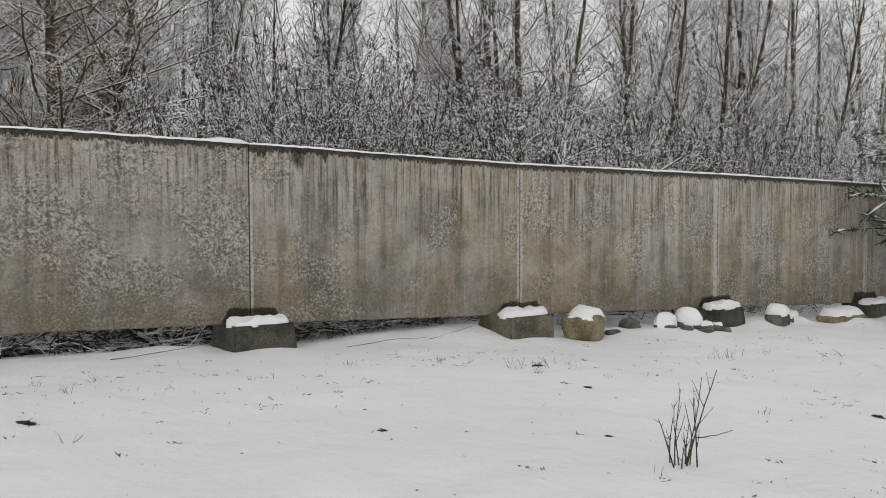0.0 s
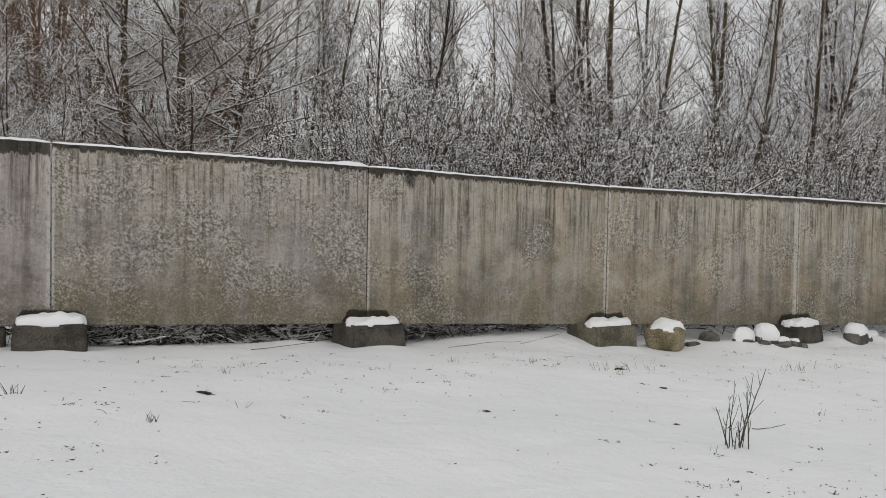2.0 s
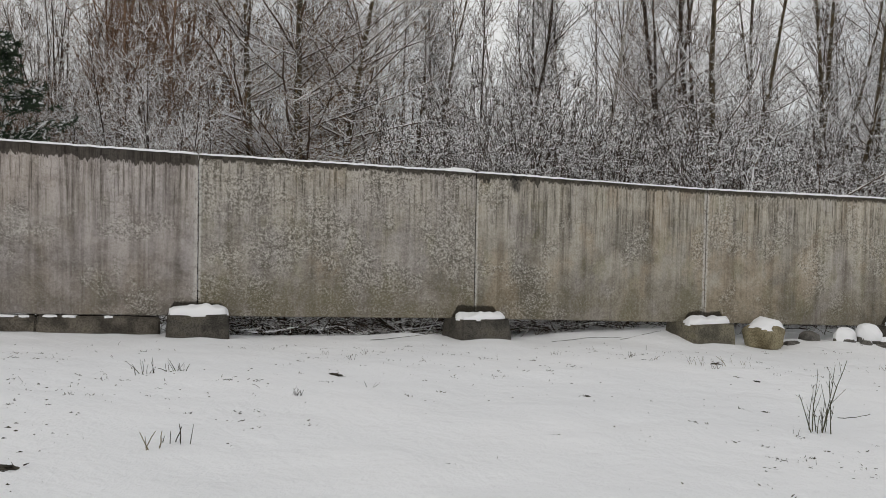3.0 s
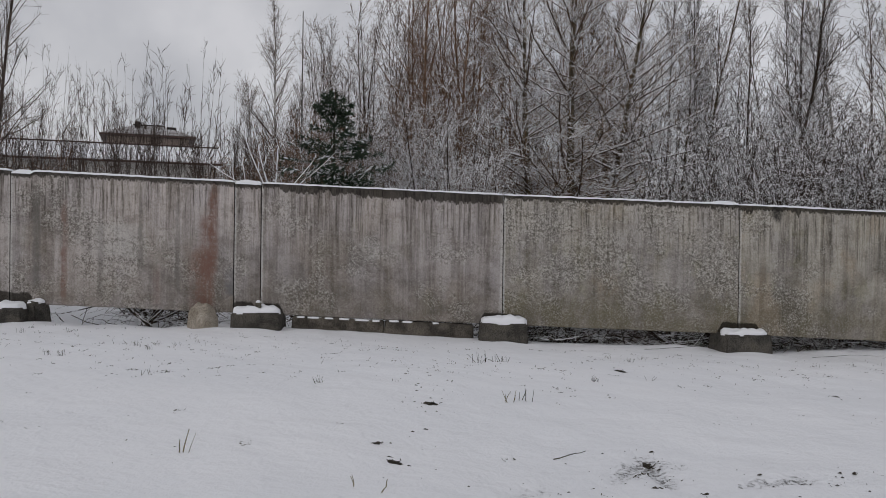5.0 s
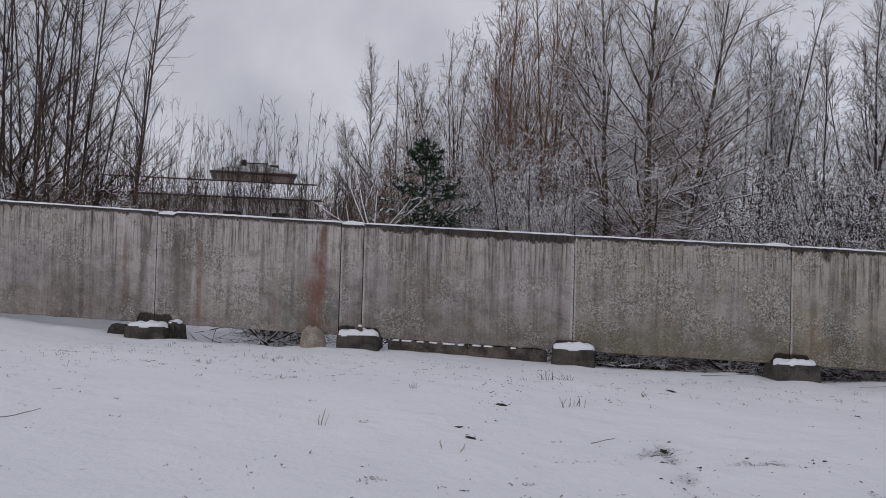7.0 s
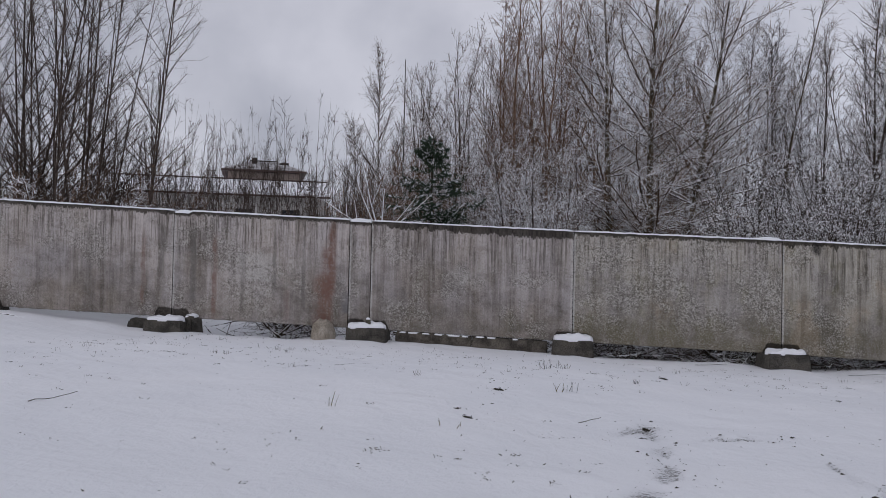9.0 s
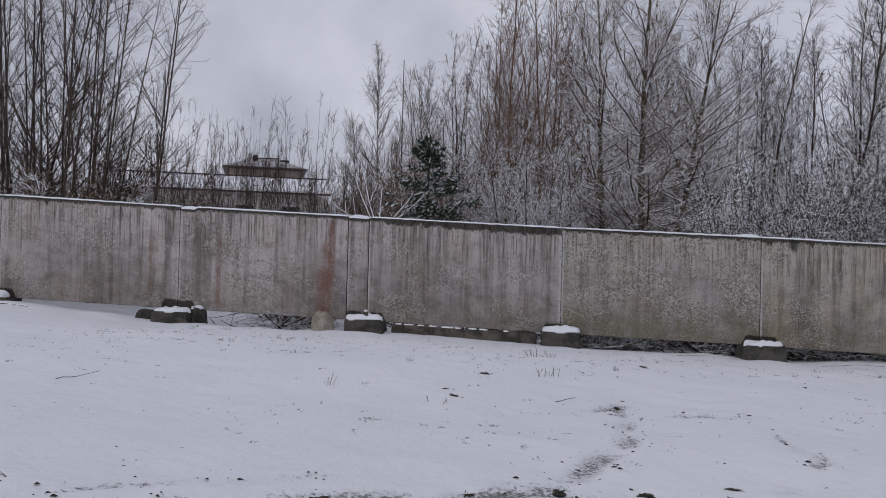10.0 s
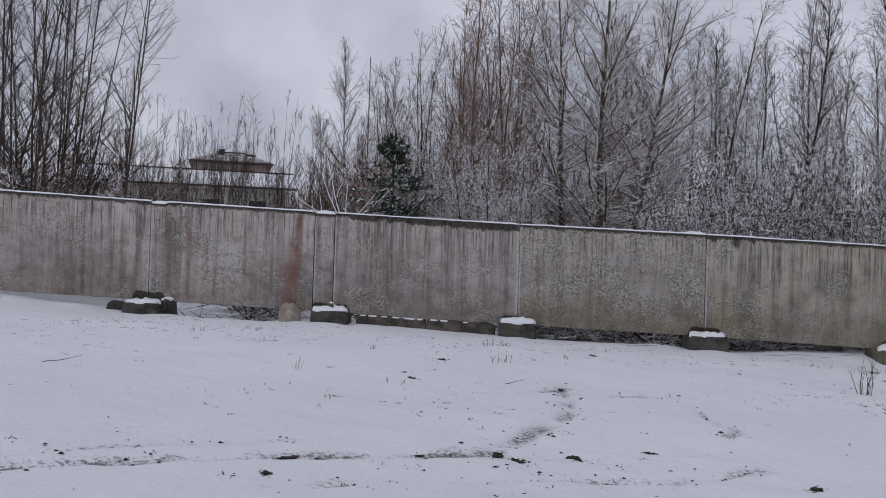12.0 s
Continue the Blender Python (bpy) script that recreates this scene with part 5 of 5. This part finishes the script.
# ---- house beyond the trees ----
def house():
    brick_red = plain_material("red_brick_wall", (0.30, 0.24, 0.20), (0.42, 0.35, 0.31), 14, 0.9, (1, 1, 4))
    plaster = plain_material("pale_plaster", (0.50, 0.48, 0.45), (0.62, 0.60, 0.57), 3)
    sheet = plain_material("brown_roof_sheet", (0.07, 0.045, 0.04), (0.12, 0.08, 0.07), 5, 0.6)
    sooty = plain_material("sooty_brick", (0.03, 0.026, 0.024), (0.06, 0.05, 0.045), 9)
    thin_snow = plain_material("thin_roof_snow", (0.22, 0.20, 0.19), (0.55, 0.55, 0.56), 2.5, 0.85)
    pane = plain_material("dark_window_pane", (0.02, 0.022, 0.026), (0.05, 0.055, 0.06), 2, 0.15)

    def box(w, d, h):
        bm = bmesh.new()
        bmesh.ops.create_cube(bm, size=1.0)
        for v in bm.verts:
            v.co = Vector((v.co.x * w, v.co.y * d, (v.co.z + 0.5) * h))
        bmesh.ops.bevel(bm, geom=bm.edges[:], offset=0.02, segments=1, affect="EDGES")
        return bm

    def gable(w, d, h, over=0.35, thick=0.14):
        bm = bmesh.new()
        prof = [(-d / 2 - over, -0.12), (0, h), (d / 2 + over, -0.12), (d / 2 + over, -0.12 + thick), (0, h + thick * 1.15), (-d / 2 - over, -0.12 + thick)]
        rows = [[bm.verts.new((sx * (w / 2 + over), y, z)) for y, z in prof] for sx in (-1, 1)]
        for j in range(6):
            bm.faces.new((rows[0][j], rows[0][(j + 1) % 6], rows[1][(j + 1) % 6], rows[1][j]))
        bm.faces.new(rows[0][::-1])
        bm.faces.new(rows[1])
        return bm

    # long low outbuilding under a snowy roof
    gz = float(ground_level(-17, 38))
    low = empty("outbuilding", "long low pale outbuilding under a snow-covered roof", "building", pose(-17.3, 38.0, gz, 0, 0, 17))
    part("wall", box(10.6, 5.5, 4.9 - gz), plaster, low)
    r = part("roof", gable(10.6, 5.5, 0.80, 0.35, 0.09), sheet, low, "snow-covered roof")
    r.matrix_local = pose(0, 0, 4.95 - gz)
    s = part("snow_cover", gable(10.5, 5.4, 0.80, 0.33, 0.09), SNOW, r, "white snow on the roof")
    s.matrix_local = pose(0, 0, 0.10)
    cap = part("ridge_cap", box(11.3, 0.22, 0.06), sheet, r, "dark ridge cap")
    cap.matrix_local = pose(0, 0, 0.80 + 0.20)
    for k in range(4):
        wd = part("window", box(0.9, 0.08, 0.8), pane, low)
        wd.matrix_local = pose(-3.6 + 2.4 * k, -2.77, 3.4 - gz)
    # taller brick house behind it
    tall = empty("house", "red brick house with a hipped brown roof and two chimneys", "house", pose(-17.4, 46.0, gz, 0, 0, 17))
    part("wall", box(4.3, 4.4, 6.95 - gz), brick_red, tall)
    bm = bmesh.new()
    base = [bm.verts.new((sx * 2.55, sy * 2.6, 0)) for sx, sy in ((-1, -1), (1, -1), (1, 1), (-1, 1))]
    top = [bm.verts.new((sx * 0.8, 0, 0.74)) for sx in (-1, 1)]
    under = [bm.verts.new((v.co.x, v.co.y, -0.09)) for v in base]
    bm.faces.new((base[0], base[1], top[1], top[0]))
    bm.faces.new((base[1], base[2], top[1]))
    bm.faces.new((base[2], base[3], top[0], top[1]))
    bm.faces.new((base[3], base[0], top[0]))
    for j in range(4):
        bm.faces.new((base[j], base[(j + 1) % 4], under[(j + 1) % 4], under[j]))
    bm.faces.new(under[::-1])
    r = part("roof", bm, sheet, tall, "brown roof thinly covered with snow")
    r.matrix_local = pose(0, 0, 7.05 - gz)
    bm = bmesh.new()
    sb = [bm.verts.new((sx * 2.46, sy * 2.5, 0.04)) for sx, sy in ((-1, -1), (1, -1), (1, 1), (-1, 1))]
    st = [bm.verts.new((sx * 0.78, 0, 0.82)) for sx in (-1, 1)]
    for fs in ((sb[0], sb[1], st[1], st[0]), (sb[1], sb[2], st[1]), (sb[2], sb[3], st[0], st[1]), (sb[3], sb[0], st[0]), (sb[3], sb[2], sb[1], sb[0])):
        bm.faces.new(fs)
    part("snow_cover", bm, thin_snow, r, "thin patchy snow on the roof")
    edge = part("ridge_cap", box(1.75, 0.16, 0.08), sooty, r, "dark ridge cap")
    edge.matrix_local = pose(0, 0, 0.79)
    for cx, cz in ((-0.6, 0.52), (1.25, 0.28)):
        c = part("chimney", box(0.32 if cx < 0 else 0.52, 0.45, 0.42), sooty, r, "dark sooty chimney")
        c.matrix_local = pose(cx, -0.6, cz)
    for k in range(2):
        wd = part("window", box(1.0, 0.08, 1.0), pane, tall)
        wd.matrix_local = pose(-0.9 + 1.8 * k, -2.22, 5.5 - gz)


house()


def thin_pole():
    z = float(ground_level(-6.4, 30))
    bm = bmesh.new()
    bmesh.ops.create_cone(bm, cap_ends=True, segments=8, radius1=0.045, radius2=0.018, depth=10.5 - z, matrix=Matrix.Translation((0, 0, (10.5 - z) / 2)))
    ob = empty("pole", "thin tall grey pole among the trees", "pole", pose(-6.4, 30, z))
    part("mast", bm, GREY_STONE, ob)


thin_pole()


# ---- small growth in the snow ----
def surface(x, y):
    z, _ = snow_surface(np.array([float(x)]), np.array([float(y)]))
    return float(z[0])


def sapling():
    rng = np.random.RandomState(4)
    x, y = 4.16, 3.62
    ob = empty("sapling", "leafless dark sapling with thin upright shoots", "sapling", pose(x, y, surface(x, y) - 0.02))
    n = 11
    start = np.column_stack([rng.normal(0, 0.07, n), rng.normal(0, 0.05, n), np.zeros(n)])
    way = np.column_stack([start[:, 0] * 3 + rng.normal(0, 0.08, n), rng.normal(0, 0.15, n), np.ones(n)])
    way /= np.linalg.norm(way, axis=1, keepdims=True)
    P = grow(rng, start, way, np.array([0.66, 0.60, 0.50, 0.44, 0.40, 0.36, 0.32, 0.28, 0.22, 0.18, 0.16]), 7, 0.05, 0.02)
    R = rng.uniform(0.0042, 0.0062, n)[:, None] * np.linspace(1, 0.4, 7)[None]
    P2, R2 = sprout(rng, P, R, 3, 0.25, 38, 0.35, 4, 0.06, 0.04, 0.75, 0.5, 0, 0.0022)
    for j in range(n):
        stem = part("stem", mesh_of("stem", *tubes(P[j:j + 1], R[j:j + 1], 6), SHOOT, True), None, ob)
        for q in range(3):
            part("twig", mesh_of("twig", *tubes(P2[3 * j + q:3 * j + q + 1], R2[3 * j + q:3 * j + q + 1], 5), SHOOT, True), None, stem)


sapling()


def tuft(x, y, n, high, seed, mat, label, spread=0.05, lean=0.35):
    rng = np.random.RandomState(seed)
    start = np.column_stack([rng.normal(0, spread, n), rng.normal(0, spread * 0.5, n), np.full(n, -0.01)])
    way = np.column_stack([rng.normal(0, lean, n), rng.normal(0, lean, n), np.ones(n)])
    way /= np.linalg.norm(way, axis=1, keepdims=True)
    P = grow(rng, start, way, high * rng.uniform(0.5, 1.1, n), 4, 0.12, -0.04)
    R = rng.uniform(0.002, 0.0045, n)[:, None] * np.linspace(1, 0.5, 4)[None]
    ob = empty("grass_tuft", label, "grass tuft", pose(x, y, surface(x, y)), "tufts in the snow")
    for j in range(n):
        part("blade", mesh_of("blade", *tubes(P[j:j + 1], R[j:j + 1], 4), mat, False), None, ob)
    return ob


for k, (x, y, n, h, sp) in enumerate([(-1.01, 6.3, 9, 0.16, 0.05), (-0.74, 6.5, 11, 0.15, 0.07), (-1.0, 3.42, 4, 0.18, 0.05), (-0.82, 3.55, 6, 0.12, 0.05), (5.86, 7.3, 12, 0.16, 0.14), (6.3, 7.2, 5, 0.1, 0.05),
                                      (8.81, 7.3, 14, 0.14, 0.16), (9.6, 7.2, 5, 0.1, 0.05), (-3.2, 1.0, 3, 0.16, 0.03), (-2.1, 0.4, 4, 0.1, 0.1)]):
    tuft(x, y, n, h, 60 + k, SOIL if k in (0, 1, 3) else STRAW, "dark dry grass stalks standing out of the snow", sp)


def clod(x, y, w, seed, mat, label):
    bm = boulder_mesh(w, w * 0.7, w * 0.26, seed, 1.0)
    ob = empty("clod", label, "clod", pose(x, y, surface(x, y) - w * 0.12, 0, 0, seed * 40), "clods in the snow")
    part("earth", bm, mat, ob)
    rng = np.random.RandomState(seed)
    n = 16
    way = np.column_stack([rng.normal(0, 1, (n, 2)), rng.uniform(0.0, 0.5, n)])
    way /= np.linalg.norm(way, axis=1, keepdims=True)
    P = grow(rng, np.column_stack([rng.normal(0, w * 0.5, n), rng.normal(0, w * 0.3, n), np.full(n, w * 0.14)]), way, rng.uniform(0.2, 0.5, n) * w, 3, 0.2, -0.05)
    tagged(part("blades", mesh_of("blades", *tubes(P, rng.uniform(0.002, 0.005, n)[:, None] * np.linspace(1, 0.5, 3)[None], 3, rng), SOIL), None, ob), kind="stuff")


for k, (x, y, w) in enumerate([(0.80, 6.60, 0.13), (5.95, 7.35, 0.12), (2.94, 5.30, 0.07), (6.83, 3.97, 0.10), (5.59, 6.12, 0.08), (4.31, 4.47, 0.06), (-2.44, -2.97, 0.13), (-1.63, -2.55, 0.09), (-1.08, -2.35, 0.11), (-0.95, -2.56, 0.11),
                               (-0.52, -2.14, 0.13), (0.08, -1.88, 0.08), (1.06, -2.56, 0.12), (-2.45, -3.50, 0.09), (-1.96, 1.05, 0.09), (-1.71, 2.98, 0.11), (-2.09, 1.56, 0.07), (-0.25, 1.55, 0.10)]):
    clod(x, y, w * 0.8, 3 + k, SOIL, "dark mossy clod of earth on the snow" if k in (0, 15) else "dark clod of earth and grass on the snow")


def fallen_stick(x, y, length, turn, seed):
    rng = np.random.RandomState(seed)
    P = grow(rng, np.zeros((1, 3)), np.array([[1.0, 0, 0.02]]), np.array([length]), 7, 0.20, 0.0)
    P[:, :, 2] = np.abs(P[:, :, 2]) * 0.3 + 0.004
    me = mesh_of("stick", *tubes(P, np.linspace(0.0040, 0.0022, 7)[None], 6), SHOOT, True)
    thing("fallen_stick", me, "thin dark stick shape on the snow, for sticks and snow marks alike", "stick", "sticks on the snow", at=pose(x, y, surface(x, y), 0, 0, turn))


fallen_stick(4.85, 4.15, 0.33, -35, 1)
fallen_stick(10.3, 6.75, 0.75, 55, 3)
# stick shape added to stand for a grassy scratch in the snow
fallen_stick(-5.75, 0.28, 0.5, 62, 8)
# next three: stick shapes added in place of dark creases in the snow
fallen_stick(4.7, 9.56, 1.2, 2, 9)
fallen_stick(5.9, 9.6, 1.1, 3, 10)
fallen_stick(1.9, 9.5, 1.3, 8, 11)
fallen_stick(0.2, -3.4, 0.25, 60, 12)
fallen_stick(10.4, 6.6, 0.4, 40, 4)
fallen_stick(-0.9, 1.5, 0.3, 15, 5)


def stubble():
    """Short grass blades and bits that prick through the snow everywhere."""
    rng = np.random.RandomState(12)
    m = 13000
    x, y = rng.uniform(-9, 16, m), rng.uniform(-4.5, 9.3, m)
    keep = value_noise(x, y, 1.3, 21) * 0.8 + rng.normal(0, 0.5, m) > np.where(y < 1.0, 0.85, 0.42)
    x, y = x[keep], y[keep]
    count = 1 + (rng.uniform(0, 1, len(x)) ** 3.5 * 12).astype(int)
    tall = np.repeat((rng.uniform(0, 1, len(x)) < 0.05) & (y > 3.0), count)
    x, y = np.repeat(x, count), np.repeat(y, count)
    n = len(x)
    x, y = x + rng.normal(0, 0.028, n), y + rng.normal(0, 0.03, n)
    z, _ = snow_surface(x, y)
    way = np.column_stack([rng.normal(0, 0.9, n), rng.normal(0, 0.9, n), np.where(tall, 2.2, rng.uniform(0.0, 0.6, n))])
    way /= np.linalg.norm(way, axis=1, keepdims=True)
    P = grow(rng, np.column_stack([x, y, z - 0.002]), way, np.where(tall, rng.uniform(0.04, 0.09, n), rng.uniform(0.010, 0.030, n)), 3, 0.2, -0.08)
    R = (rng.uniform(0.002, 0.0058, n) * np.where(tall, 0.55, 1.0))[:, None] * np.linspace(1, 0.5, 3)[None]
    v, f = tubes(P, R, 3, rng)
    thing("grass_stubble", mesh_of("grass_stubble", v, f, STUBBLE, False), "sparse dead grass pricking through the snow", "grass", kind="stuff")


stubble()


def crumbs():
    """Dark bits of turf kicked up along the ruts and a line of old footprints."""
    rng = np.random.RandomState(31)
    lines = [line for line, half, bare in RUTS] + [[(-1.65, 5.9), (-1.80, 3.6), (-1.86, 1.9), (-1.95, 0.6)], [(-1.5, 4.5), (-1.72, 2.6)], [(-5.9, 0.1), (-5.0, 0.05)], [(0.4, 7.4), (-1.2, 6.2)], [(1.0, 1.5), (1.1, 0.6)]]
    spots = []
    for line in lines:
        for (ax, ay), (bx, by) in zip(line, line[1:]):
            n = int(math.hypot(bx - ax, by - ay) * (34 if line in [r[0] for r in RUTS] else 16))
            q = rng.uniform(0, 1, n)
            spots.append(np.column_stack([ax + (bx - ax) * q, ay + (by - ay) * q]) + rng.normal(0, 0.11, (n, 2)))
    spots.append(np.column_stack([rng.uniform(0.5, 9.0, 150), rng.uniform(1.5, 7.0, 150)]))
    spots = np.concatenate(spots)
    n = len(spots)
    z, _ = snow_surface(spots[:, 0], spots[:, 1])
    r = 0.003 + 0.022 * rng.uniform(0, 1, n) ** 3.0
    a = rng.uniform(0, 6.28, (n, 1)) + np.arange(5)[None] * 1.257
    rr = r[:, None] * rng.uniform(0.35, 1.6, (n, 5))
    rim = np.stack([spots[:, :1] + rr * np.cos(a), spots[:, 1:] + 0.6 * rr * np.sin(a), np.repeat(z[:, None] - 0.004, 5, 1)], -1)
    tip = np.column_stack([spots, z + r * 0.35])[:, None]
    verts = np.concatenate([rim, tip], 1).reshape(-1, 3)
    j = np.arange(5)
    faces = (np.arange(n)[:, None, None] * 6 + np.stack([j, (j + 1) % 5, np.full(5, 5)], -1)[None]).reshape(-1, 3)
    thing("turf_crumbs", mesh_of("turf_crumbs", verts, faces, SOIL, False), "dark crumbs of turf strewn on the snow", "turf", kind="stuff")


crumbs()
build_ground()
